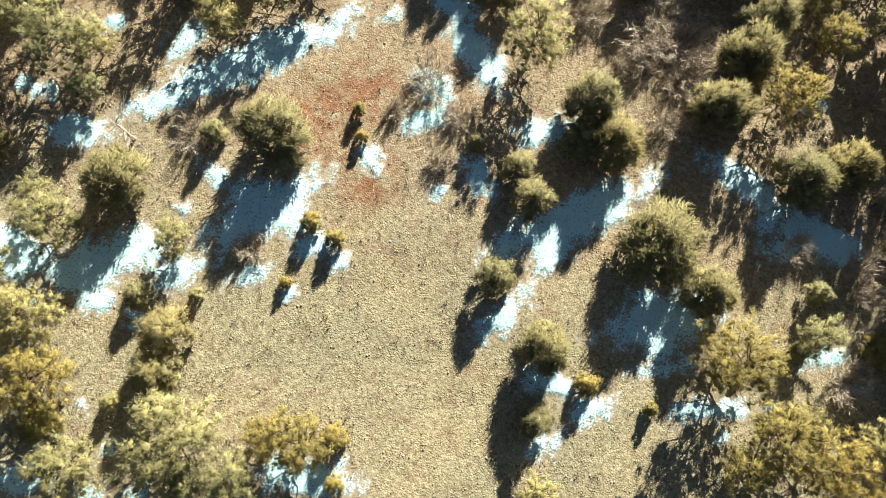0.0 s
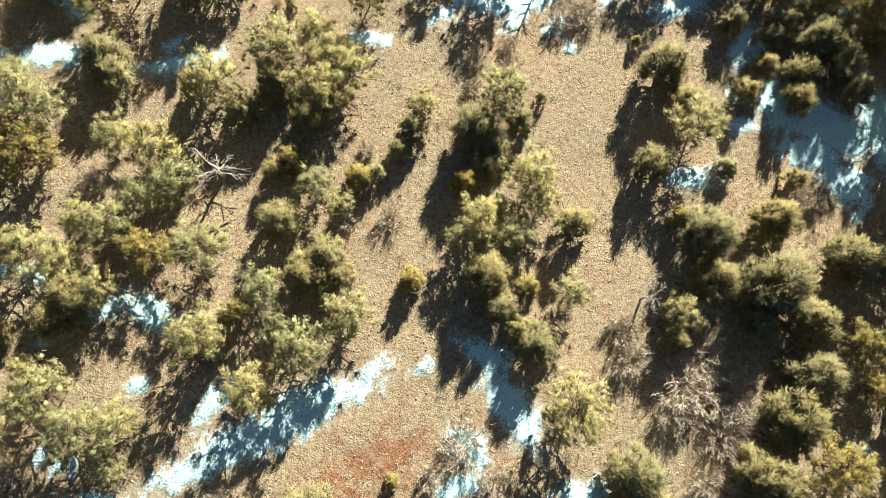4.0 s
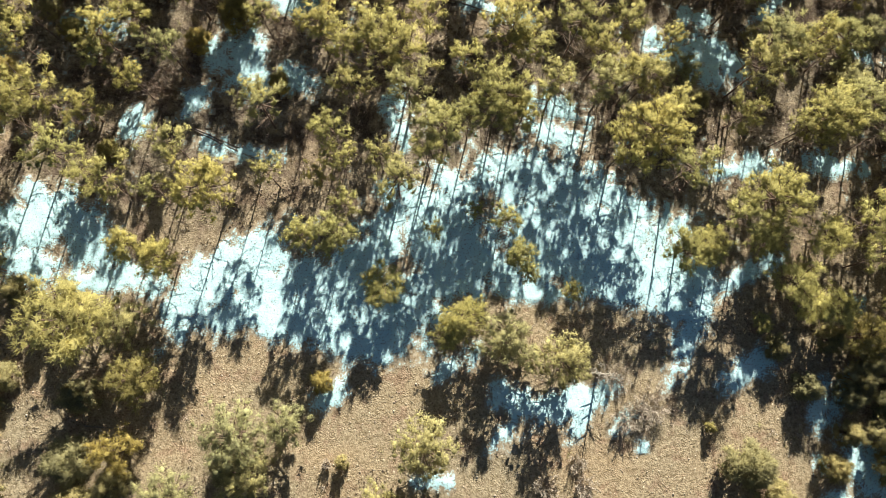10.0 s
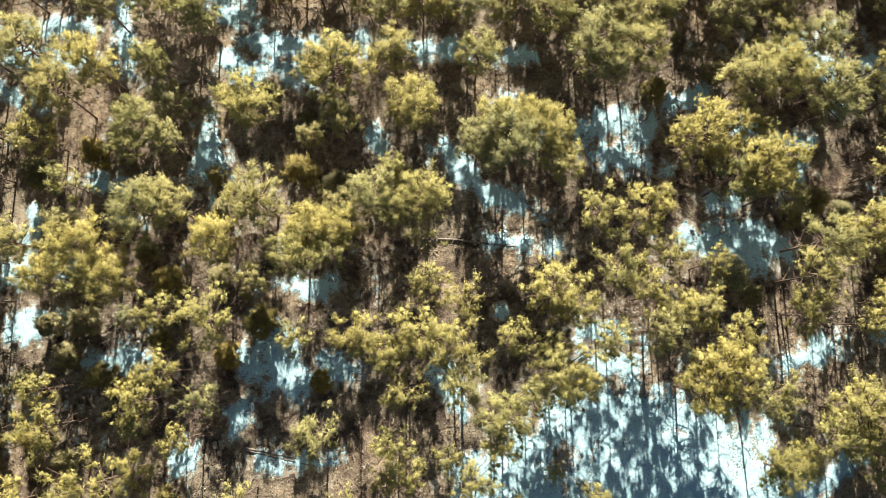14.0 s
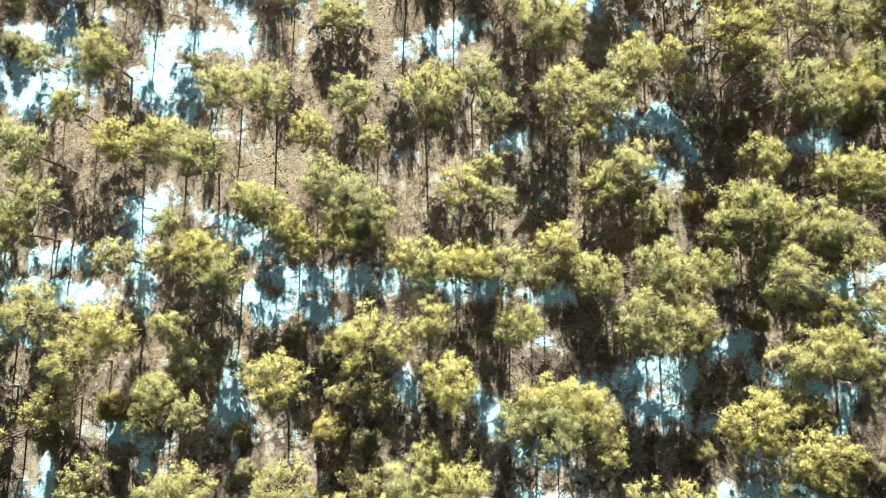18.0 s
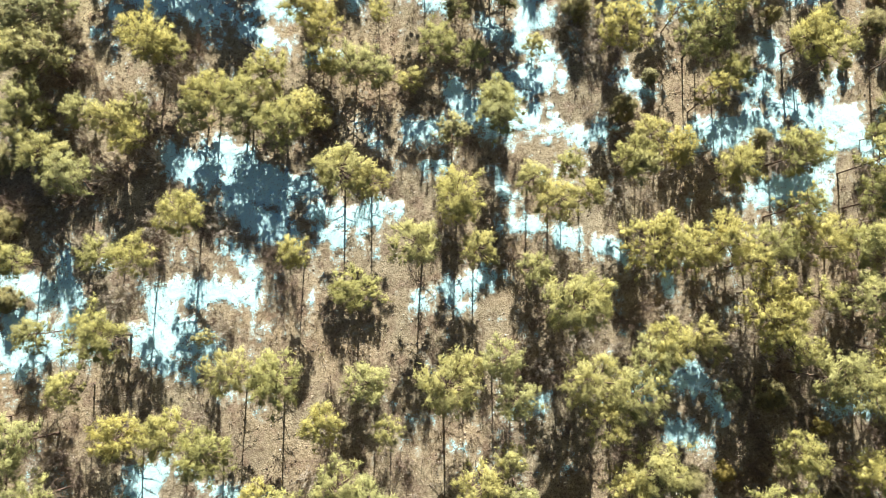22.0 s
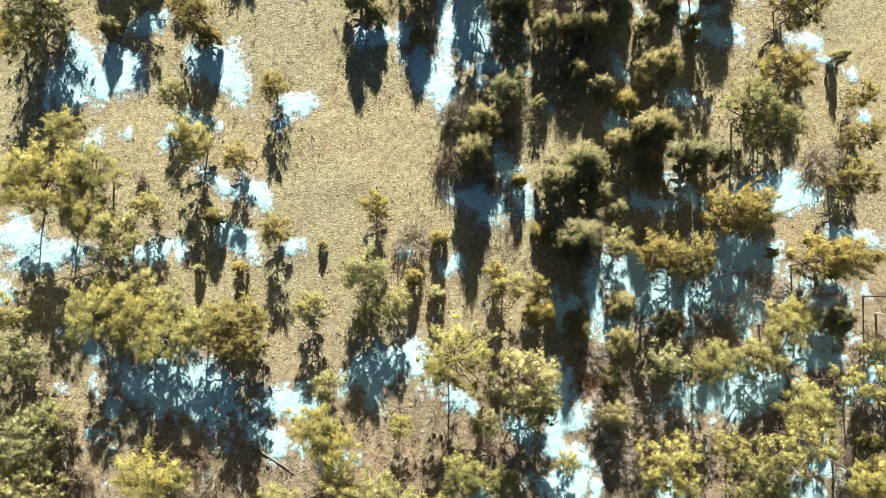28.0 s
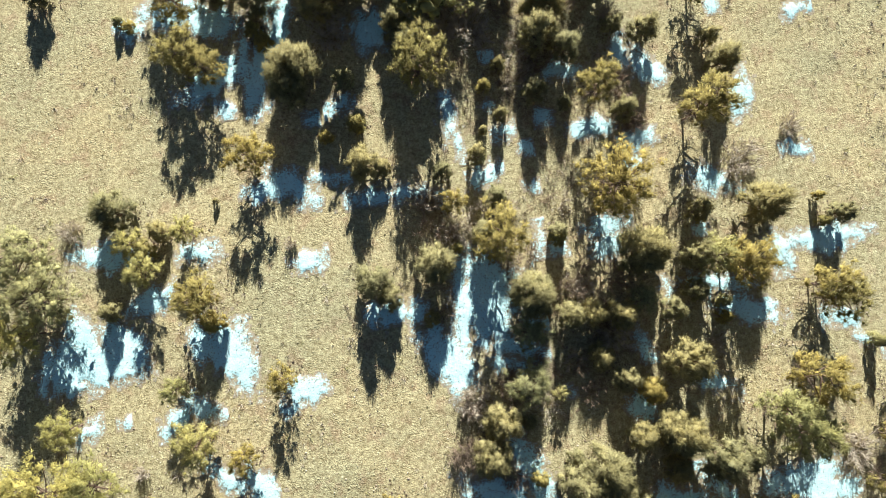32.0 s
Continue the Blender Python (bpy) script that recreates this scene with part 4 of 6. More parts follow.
BRUSH += [(43.5, 6.9, 1.9, 2.28), (-0.9, 8.3, 1.5, 1.42), (44.7, 10.3, 1.6, 1.67), (43.9, 15.2, 1.7, 1.87), (-6.9, 15.9, 1.7, 1.75), (38.8, 15.9, 1.6, 1.46), (11.3, 17.6, 1.5, 1.25), (7.2, 20.8, 1.4, 1.04), (12.1, 21.1, 1.6, 1.58), (9.5, 23.5, 1.9, 2.28), (28, 23.8, 1.7, 1.87), (28.3, 27.2, 1.8, 2.01), (24.8, 28.1, 1.7, 1.87), (29.4, 28.5, 1.9, 2.28), (25.8, 30.6, 2, 3.32), (28.4, 30.7, 2, 2.61), (20.6, 31.7, 1.7, 1.83), (26.4, 33, 1.9, 2.4), (19.7, 34, 1.6, 1.57), (-22.8, 37.9, 1.5, 1.31), (-2.7, 38.8, 1.5, 1.23), (0.8, 39.5, 1.5, 1.23), (-2.2, 44.5, 1.4, 0.93), (33.1, 47.3, 1.5, 1.39)]
BRUSH += [(26.1, 48.1, 1.4, 1.11), (5.3, 51.8, 1.3, 0.83), (5.1, 54.2, 1.4, 1.04), (8.2, 54.2, 1.4, 1.11), (7.6, 55.9, 1.3, 0.85), (-12.1, 55.9, 1.2, 0.51), (11.9, 59.4, 1.7, 1.7), (13.6, 60.4, 1.6, 1.66), (11, 62.5, 1.5, 1.29), (24.3, 83, 1.5, 1.35), (30.1, 92.9, 1.4, 1.16), (27.9, 125.7, 1.8, 1.99), (16.7, 154.7, 1.7, 1.77), (16.9, 158.2, 2, 2.55), (16, 163.3, 1.7, 1.75), (27.7, 164.7, 1.8, 2.14), (31.8, 165.8, 1.7, 1.75), (3.4, 175.8, 1.8, 2.04), (39.2, 175.8, 1.7, 1.75), (-18.2, 185, 1.3, 0.68), (29.4, 186.4, 1.4, 1.17), (-3.6, 201, 1.3, 0.68), (34.9, 201.1, 1.8, 2.03), (40, 203.2, 1.4, 1.11)]
BRUSH += [(-21.3, 205.2, 1.5, 1.26), (14.4, 216.4, 2, 2.51), (12.4, 217.3, 1.6, 1.64), (2.6, 218.2, 2, 1.86)]
DEAD_TREES = []
DEAD_TREES += [(-11.3, 14.9, 3.6, 1.83), (21.3, 36.6, 3.6, 1.28), (-12.8, 40.4, 3.6, 2.05), (9.5, 62.8, 3.6, 1.17), (40.9, 161.9, 3.6, 1.26)]
DRIFTS = []
DRIFTS += [(-7.9, -9.8, 0.84, 0.53, -3), (-12.2, -9.5, 1.5, 0.9, 24), (-4.6, -9.2, 0.79, 0.49, 4), (-12.2, -7.1, 0.37, 0.29, 10), (-6.9, -6.7, 0.51, 0.37, 78), (6.3, -6.3, 2.76, 0.98, 4), (8.4, -5, 0.48, 0.33, 79), (-9.5, -4.4, 0.38, 0.29, 10), (21.9, -1.4, 1.18, 0.45, 38), (34.6, 1.4, 0.55, 0.29, 10), (25, 1.7, 1.2, 0.65, 28), (-7.8, 2, 0.47, 0.29, -50), (22, 2.9, 1.7, 0.73, -11), (-10.6, 2.9, 0.87, 0.45, 15), (34.5, 3.3, 2.49, 0.49, 13), (-17.1, 5.2, 2.22, 1.39, -25), (29.7, 5.3, 1.72, 0.53, 19), (-11, 5.5, 4.1, 1.47, 32), (2.5, 5.7, 0.44, 0.29, 49)]
DRIFTS += [(-5.4, 6, 1.55, 0.69, 36), (44, 6.5, 0.88, 0.29, 10), (-0.7, 6.6, 1.14, 0.37, 28), (17.8, 7, 1.79, 0.73, 55), (41.6, 8.3, 1.24, 0.41, 24), (28.9, 8.5, 2.91, 1.22, -70), (29.1, 8.7, 3.61, 1.47, 21), (5.6, 8.7, 0.6, 0.37, 45), (3.3, 9.5, 1.29, 0.65, 27), (-6.6, 10.4, 0.51, 0.37, 11), (-0.6, 11.3, 4.48, 1.31, 45), (1.3, 11.6, 1.67, 0.57, -89), (-0.7, 11.7, 2.65, 1.47, -16), (20.5, 12.5, 1.81, 1.14, 50), (-4.8, 13.3, 1.09, 0.57, -34), (-15.4, 14.7, 1.95, 0.98, 11), (11.4, 15, 0.47, 0.29, 53), (22.1, 15.3, 5.82, 1.47, 36), (38.8, 16.3, 1.98, 0.73, 20)]
DRIFTS += [(5.9, 16.8, 0.9, 0.57, -48), (14.2, 17.1, 1.45, 0.65, -66), (40.3, 17.2, 3.58, 1.31, -10), (-19.3, 17.3, 1.02, 0.41, -8), (-9.9, 18.3, 2.38, 0.73, 34), (34.3, 20.3, 2.58, 0.9, -27), (9.7, 20.7, 1.27, 0.57, 28), (18.5, 21.4, 1.62, 0.82, 28), (-4.1, 22.8, 6.24, 1.39, 36), (9.8, 23.1, 1.46, 0.98, -36), (-9.6, 23.1, 1.48, 0.57, 56), (-15.3, 23.5, 0.66, 0.45, 12), (12.5, 26.7, 2.93, 1.14, -46), (1.5, 27.5, 1.08, 0.47, 50), (-20.4, 27.7, 2.16, 0.47, 37), (39.3, 28.1, 0.77, 0.38, -4), (5.2, 28.4, 0.7, 0.3, 25), (-15.4, 29, 1.96, 0.77, -20), (-25.9, 30.2, 1.47, 0.43, -1)]
DRIFTS += [(9.8, 30.2, 1.83, 0.77, -24), (38.5, 46.7, 0.45, 0.3, 11), (24.9, 47.3, 1.6, 0.5, 9), (24.9, 47.5, 1.36, 0.43, 19), (-29.2, 47.8, 3.13, 0.9, 13), (-19.4, 49, 2.79, 0.63, 25), (37.4, 49.2, 2.16, 1.22, -30), (37.9, 50, 1.55, 0.94, -9), (-19.8, 50.8, 0.81, 0.41, 30), (34.5, 51.6, 2.68, 1.44, -1), (-28.8, 52.6, 1.09, 0.5, -35), (28.8, 52.8, 1.11, 0.45, 9), (28.9, 53, 1.08, 0.38, 12), (37.8, 53.8, 2.08, 1.22, -18), (35.6, 53.8, 3.92, 1.97, -25), (33.4, 54.3, 3.62, 1.89, -12), (33, 54.4, 3.71, 1.71, -25), (-3.9, 54.5, 1.21, 0.32, -2), (40.3, 54.6, 3.87, 1.37, -73)]
DRIFTS += [(27.6, 55.5, 0.63, 0.59, -13), (12.9, 57.1, 0.46, 0.32, 9), (2.3, 58.5, 1.5, 0.5, 57), (11.6, 59.1, 0.94, 0.45, 36), (8.4, 59.5, 1.57, 0.5, 58), (27.7, 60, 1.85, 0.81, 68), (7.1, 60.4, 3.39, 1.13, 16), (3, 60.4, 1.9, 1.22, -26), (-12.2, 61, 1.24, 0.59, 30), (30.1, 61.5, 2.75, 0.59, 51), (22.3, 63.2, 2.23, 0.99, 31), (-2.5, 63.3, 0.93, 0.45, 38), (-0.5, 64.4, 0.92, 0.41, 74), (36.7, 65.7, 1.04, 0.32, 10), (-10.2, 65.7, 4.47, 1.62, -12), (-24.1, 66.2, 1.12, 0.42, 22), (17.7, 66.5, 3.49, 0.81, 62), (-24.5, 66.6, 1.1, 0.41, 35), (-10.6, 66.7, 5.18, 1.48, -18)]
DRIFTS += [(18, 67.1, 4.36, 0.93, 65), (-14.3, 67.2, 4.43, 1.62, -10), (-20.6, 67.4, 3.22, 0.99, 4), (-7.1, 67.5, 3.94, 1.8, 10), (16.2, 68.1, 2.23, 1.02, -32), (31.8, 68.5, 0.6, 0.41, 10), (-18.3, 69, 3.38, 1.67, 37), (4, 69.5, 3.02, 0.74, -5), (-23.2, 69.5, 3.74, 1.48, 60), (17, 69.7, 3.59, 1.44, 37), (-12, 69.8, 4.97, 1.94, -8), (-26.4, 69.9, 0.92, 0.46, 33), (-2.6, 70.2, 3.68, 1.44, 4), (11.7, 70.2, 4.98, 1.85, -10), (-30.6, 70.4, 3.15, 1.02, 6), (21.7, 70.5, 3.22, 0.74, 27), (14.1, 70.8, 3.75, 1.62, 23), (-28.6, 70.9, 1.75, 0.83, -44), (-20, 71.2, 4.73, 1.94, 28)]
DRIFTS += [(-36.6, 71.6, 2.33, 1.48, -26), (5.4, 71.6, 5.46, 1.44, 7), (24.4, 71.8, 1.22, 0.72, 36), (10.9, 72.1, 4.53, 1.44, 15), (-8.8, 72.7, 3.21, 1.48, 15), (-2.4, 73, 5.06, 2.55, -25), (-17.8, 73.6, 1.92, 0.6, 0), (-32.5, 74.1, 3.6, 1.94, -48), (9, 74.5, 7.88, 2.96, -2), (-36.8, 74.8, 3.31, 1.94, -8), (-7.4, 75.4, 2.17, 0.83, 10), (-4.1, 76.7, 3.41, 1.67, -14), (12.5, 76.8, 3.23, 1.25, -28), (-36.6, 77.2, 1.78, 0.83, -44), (-2.1, 78.5, 2.1, 1.02, -38), (5.7, 78.6, 5.19, 2.55, -14), (22.8, 80, 2.77, 0.74, 15), (23.2, 80, 2.23, 0.85, 5), (31.4, 80.4, 1.92, 0.46, -9)]
DRIFTS += [(2.3, 80.6, 2.3, 0.93, 10), (-20, 81.3, 2.45, 0.42, -5), (-22.9, 81.7, 0.39, 0.32, 0), (-23.1, 82, 0.71, 0.42, -4), (6.8, 83, 2.44, 1.02, -19), (-28.7, 83.6, 0.89, 0.42, 28), (-6.9, 83.6, 1.48, 0.47, -68), (-29.2, 84.5, 0.78, 0.51, 50), (6.8, 85.5, 2.25, 0.85, -23), (-6.6, 85.5, 1.31, 0.28, 91), (-24.2, 85.6, 1.42, 0.61, 48), (6.9, 85.7, 2.03, 0.6, 1), (-23.9, 85.7, 0.91, 0.6, -19), (-15.5, 87.8, 1.48, 0.61, -44), (-14.8, 87.8, 0.88, 0.6, -46), (-20.2, 88, 2.11, 0.93, 25), (-19.7, 88.9, 3.4, 1.51, -72), (-1.4, 89.4, 0.51, 0.33, -37), (-22.3, 89.6, 1.58, 1.04, -49)]
DRIFTS += [(18.8, 90.1, 3.84, 1.42, -27), (21.9, 90.4, 2.84, 1.27, -40), (34.1, 91.1, 1.16, 0.33, -41), (-33.7, 92.7, 2.1, 0.76, -14), (4.7, 93.6, 0.91, 0.47, -19), (19.5, 94.2, 1.63, 0.61, -32), (-16.4, 95, 2.21, 0.85, -14), (0.6, 95.1, 1.61, 0.42, -12), (27.1, 95.6, 2.13, 0.61, 52), (-39.6, 97.1, 2.27, 1.27, 8), (12.6, 98.4, 0.66, 0.47, -4), (1, 99.2, 2.92, 1.04, -35), (24.7, 99.4, 2.8, 0.63, -31), (12.2, 99.9, 2.95, 0.87, -25), (31.9, 100.2, 0.68, 0.47, -33), (-35.9, 101, 1.31, 0.61, -23), (-40.2, 101.8, 1.67, 1.04, -23), (14.9, 101.8, 2.08, 0.85, 33), (-1.8, 101.8, 1.98, 1.04, -51)]
DRIFTS += [(-1.6, 102.3, 2.58, 1.07, -57), (35.9, 103.2, 1.84, 0.61, -16), (11.6, 103.3, 4.02, 0.87, 0), (11.7, 103.4, 2.31, 1.04, 19), (18.8, 103.7, 2.57, 0.78, 10), (32.7, 103.8, 2.41, 1.31, -35), (-30.3, 104.3, 0.94, 0.42, -31), (-39.1, 104.5, 1.5, 0.87, -30), (-8.2, 106, 1.52, 0.63, -88), (-38.5, 106.7, 0.67, 0.61, -4), (29.8, 106.8, 2.45, 1.07, -3), (-22.6, 107, 1.51, 0.85, 17), (34.6, 107.3, 0.91, 0.44, -40), (-31.4, 107.5, 2.45, 0.63, -20), (3.9, 107.7, 1.1, 0.44, -13), (-23.1, 108.1, 3.04, 1.07, -100), (5.3, 111.2, 1.4, 0.49, -13), (-0.6, 113.3, 2.26, 0.63, -12), (-14.4, 114, 2.18, 0.87, -43)]
DRIFTS += [(-4.5, 114.6, 2.01, 0.63, -12), (-7.8, 115.8, 1.17, 0.63, 69), (-19, 115.8, 1.8, 1.07, -46), (-10.7, 116.3, 1.75, 0.87, 2), (-15, 117.2, 2.61, 1.31, -22), (-39, 117.8, 1.97, 0.49, -31), (32.5, 119.2, 2.59, 0.63, -12), (33.3, 120.1, 0.93, 0.49, -12), (17.2, 120.3, 2.09, 0.87, -35), (-28.4, 120.6, 3.24, 0.97, -90), (-35.6, 120.8, 3.84, 1.07, -17), (-18.5, 121.1, 2.44, 0.63, -36), (20.7, 122, 1.24, 0.44, -79), (-19.7, 123.2, 2.36, 0.63, -29), (-34.5, 123.3, 3.51, 0.97, -12), (19, 124.3, 1.93, 1.07, -12), (5.3, 125.2, 1.31, 0.63, -3), (15.8, 125.3, 1.8, 0.78, 33), (-27.2, 125.9, 1.99, 1.31, 23)]
DRIFTS += [(19, 133.1, 1.31, 0.49, -70), (1.7, 134.6, 0.79, 0.39, 38), (-2, 135.4, 0.93, 0.44, -39), (-24.5, 135.5, 2.18, 0.88, -42), (-21.2, 135.9, 1.52, 0.63, 2), (2.3, 136.3, 2.32, 0.88, 7), (14.7, 136.6, 2.06, 0.63, -21), (-21.1, 136.6, 1.72, 0.87, -68), (-24.2, 136.7, 2.18, 1.31, -27), (27.1, 137.9, 0.64, 0.44, -0), (-23.3, 138.3, 2.93, 1.07, -71), (-35.9, 138.5, 3.2, 1.55, -29), (11.3, 138.6, 2.01, 0.78, -34), (-34.4, 138.6, 4.01, 1.32, -17), (31.6, 138.9, 3.66, 1.07, 5), (34.9, 139.3, 2.24, 0.44, -106), (-31.9, 139.8, 1.46, 0.87, 37), (8.7, 139.9, 2.07, 0.63, -21), (-19.6, 140.1, 4.34, 1.07, -16)]
DRIFTS += [(41.4, 140.2, 1.47, 0.78, -31), (-35.8, 141.4, 1.77, 0.87, 3), (37.9, 141.7, 1.5, 0.87, -30), (39, 142.1, 2.07, 1.07, -80), (-31.2, 142.3, 3.55, 1.07, -82), (-16.6, 142.5, 1.29, 0.44, -67), (-8.5, 142.9, 1.57, 0.63, -26), (-33.7, 143.5, 2.4, 1.07, -21), (36.7, 143.6, 2.92, 0.88, -106), (7, 143.7, 1.53, 0.44, -77), (42.7, 143.8, 1.15, 0.63, 15), (26.5, 144, 2.17, 0.77, -2), (-27.8, 144.1, 0.86, 0.44, -12), (38.1, 144.1, 2.2, 1.06, -1), (-7, 144.2, 3.17, 1.07, -18), (-4.2, 144.4, 1.46, 0.54, -12), (31, 144.5, 1.81, 0.88, -26), (34.9, 144.8, 2.19, 1.07, -51), (26.8, 145.1, 3.29, 1.32, 3)]
DRIFTS += [(-14.4, 145.5, 3.6, 1.32, -36), (32.4, 146.1, 0.95, 0.48, -78), (15.9, 147, 1.86, 0.63, 0), (1.2, 147, 1.05, 0.34, -12), (38.7, 147.1, 0.91, 0.43, -39), (16.1, 147.2, 1.09, 0.63, 15), (8, 147.8, 0.71, 0.43, -57), (-10.9, 147.9, 2.66, 0.97, -28), (-14.2, 148, 3.88, 1.56, -23), (31.5, 148.3, 1.83, 0.63, 39), (12.7, 148.8, 1.17, 0.34, -77), (11.1, 149.2, 1.84, 0.63, -81), (9.9, 149.6, 2, 0.97, 16), (7, 149.6, 2.12, 0.88, -34), (1, 150, 1.61, 0.87, -45), (20.5, 150.5, 1.75, 0.77, -39), (1.2, 150.5, 1.8, 0.88, 3), (-3.5, 150.7, 1.47, 0.34, -76), (-15.5, 150.7, 3.06, 1.32, -35)]
DRIFTS += [(-19, 150.9, 3.01, 1.27, -35), (33.3, 151, 1.77, 0.87, -91), (9.5, 151.6, 1.86, 0.63, 0), (5.2, 151.9, 2.46, 1.06, -63), (11.7, 153.1, 2.36, 1.3, -23), (12.3, 155.8, 2.06, 0.87, -34), (38.9, 156.2, 2.33, 1.06, 10), (26.1, 157.4, 2.62, 0.96, -3), (41.7, 157.5, 1.78, 0.87, -26), (27, 157.7, 4.72, 1.62, -3), (8.8, 158, 1.43, 0.63, -46), (13, 158.2, 1.84, 0.96, 19), (-6.4, 158.8, 1.29, 0.34, 3), (26.8, 159.1, 0.79, 0.63, -11), (34.7, 159.2, 2.72, 0.95, -18), (12.9, 160.3, 2.16, 0.67, -94), (34.8, 160.5, 2.58, 0.87, -3), (-11.3, 161.6, 2.09, 0.63, -30), (4, 162.1, 1.35, 0.53, -46)]
DRIFTS += [(36.3, 163.8, 1.84, 0.48, -11), (-2.4, 163.9, 1.45, 0.87, -57), (-9.6, 164.3, 2.29, 1.05, -21), (-10, 164.7, 1.9, 0.77, 0), (-25.2, 164.8, 0.52, 0.34, -43), (37.1, 164.9, 2.35, 0.63, -20), (-16.7, 165, 1.75, 0.87, -26), (27.5, 165.1, 3.72, 1.14, -31), (28.3, 165.2, 1.85, 0.48, -20), (19.1, 165.3, 1.06, 0.77, 8), (-1.4, 165.7, 3.35, 1.52, 15), (19.6, 165.7, 0.76, 0.62, -11), (29.1, 165.9, 3.28, 1.3, -33), (-0.7, 166.2, 2.06, 0.96, -11), (-23.5, 166.6, 0.56, 0.43, -11), (-18.4, 167.2, 4.86, 1.9, -19), (17.2, 167.4, 2.62, 0.62, -99), (21.5, 167.4, 3.47, 1.73, -53), (-17.5, 167.5, 4.33, 1.62, -61)]
DRIFTS += [(14.2, 167.5, 1.48, 0.76, -68), (-17, 167.6, 3.53, 1.54, -18), (14.8, 167.7, 1.59, 0.63, 3), (21.7, 167.9, 4.22, 2, -39), (17.3, 168, 3.21, 0.63, -95), (40.3, 168.6, 1.95, 0.86, -22), (31.1, 168.7, 2.18, 0.76, 7), (21.8, 168.8, 3.5, 1.52, -43), (-27.4, 168.9, 0.41, 0.29, -11), (31.1, 168.9, 3.61, 1.33, -28), (-24.5, 171.7, 1.81, 0.63, -48), (6.1, 172.9, 0.89, 0.43, 15), (35.8, 172.9, 2.14, 1.05, 0), (34.7, 174.3, 3.15, 1.05, 1), (24.3, 174.6, 1.63, 0.48, -22), (2.3, 174.8, 0.47, 0.33, -11), (27.4, 175, 1.49, 0.57, -57), (9.8, 176.2, 0.76, 0.48, -19), (-7, 176.9, 0.88, 0.43, 16)]
DRIFTS += [(9.5, 177.7, 2.39, 1.05, -29), (-31.1, 177.8, 0.79, 0.62, -72), (44.3, 178.4, 0.7, 0.48, -20), (-16.4, 178.5, 0.89, 0.43, -73), (-18.5, 178.6, 1.6, 0.76, 3), (-11.7, 178.7, 1.82, 0.95, -55), (12.6, 178.9, 2.43, 0.67, -75), (-24.9, 179.9, 1.41, 0.52, -25), (-27.7, 179.9, 2.12, 0.86, -1), (-28.8, 181.8, 2.15, 1.28, -37), (-9.3, 182.1, 1.66, 0.86, -60), (22.2, 182.4, 0.92, 0.57, -45), (-11.2, 182.7, 2.13, 0.48, -44), (43.9, 182.8, 0.48, 0.33, -11), (28.9, 183.2, 1.37, 0.57, -27), (42, 184.4, 0.61, 0.43, -22), (16.9, 184.7, 0.45, 0.33, -11), (40.6, 186.3, 1.23, 0.57, -11), (-6, 187.6, 0.52, 0.38, 3)]
DRIFTS += [(23.5, 187.7, 1.29, 0.48, -69), (12.3, 187.8, 1.24, 0.57, -26), (-15.1, 188.4, 0.99, 0.48, 27), (32.8, 188.5, 2.31, 0.95, -20), (-4.5, 188.9, 1.45, 0.71, -2), (-22.2, 188.9, 0.88, 0.43, 17), (6.9, 189.1, 2.27, 1.05, -56), (-19.2, 189.1, 0.38, 0.29, -11), (-12.8, 189.1, 1.16, 0.48, -29), (7.6, 189.2, 2.56, 1.33, -70), (12.8, 189.2, 2, 0.62, -20), (15.1, 190.6, 0.77, 0.33, -11), (31, 191.2, 2.23, 0.43, -11), (26.6, 191.5, 0.84, 0.33, -76), (9.1, 191.7, 4.35, 0.43, -98), (10.9, 192.1, 2.31, 1.28, -48), (36.6, 192.6, 1.42, 0.52, -92), (-9.1, 192.6, 2.55, 0.62, -86), (-23.3, 192.8, 1.7, 0.62, -11)]
DRIFTS += [(40.1, 192.9, 2.03, 0.38, -11), (36.8, 192.9, 1.32, 0.57, -77), (-10, 193, 2.62, 1.24, -62), (41.3, 193.2, 2.72, 0.48, -1), (43, 193.4, 0.85, 0.43, -11), (-9.9, 193.5, 2.59, 1.19, -62), (3.8, 193.7, 2.1, 0.76, -11), (11.8, 194, 3.27, 1.71, -86), (-12.1, 194.2, 1.34, 0.86, -64), (-22.3, 194.4, 2.86, 1.52, 17), (-21.4, 194.4, 3.27, 1.62, -11), (11.6, 194.5, 2.77, 1.05, 13), (-18.6, 195.2, 2.13, 1.28, -55), (30.6, 195.9, 0.48, 0.33, -11), (22.8, 196.1, 1.56, 0.43, 13), (-21.5, 196.5, 1.84, 0.86, -73), (18.3, 196.6, 0.65, 0.48, -10), (17, 197.6, 1.13, 0.43, -102), (22.6, 197.6, 1.56, 0.62, 4)]
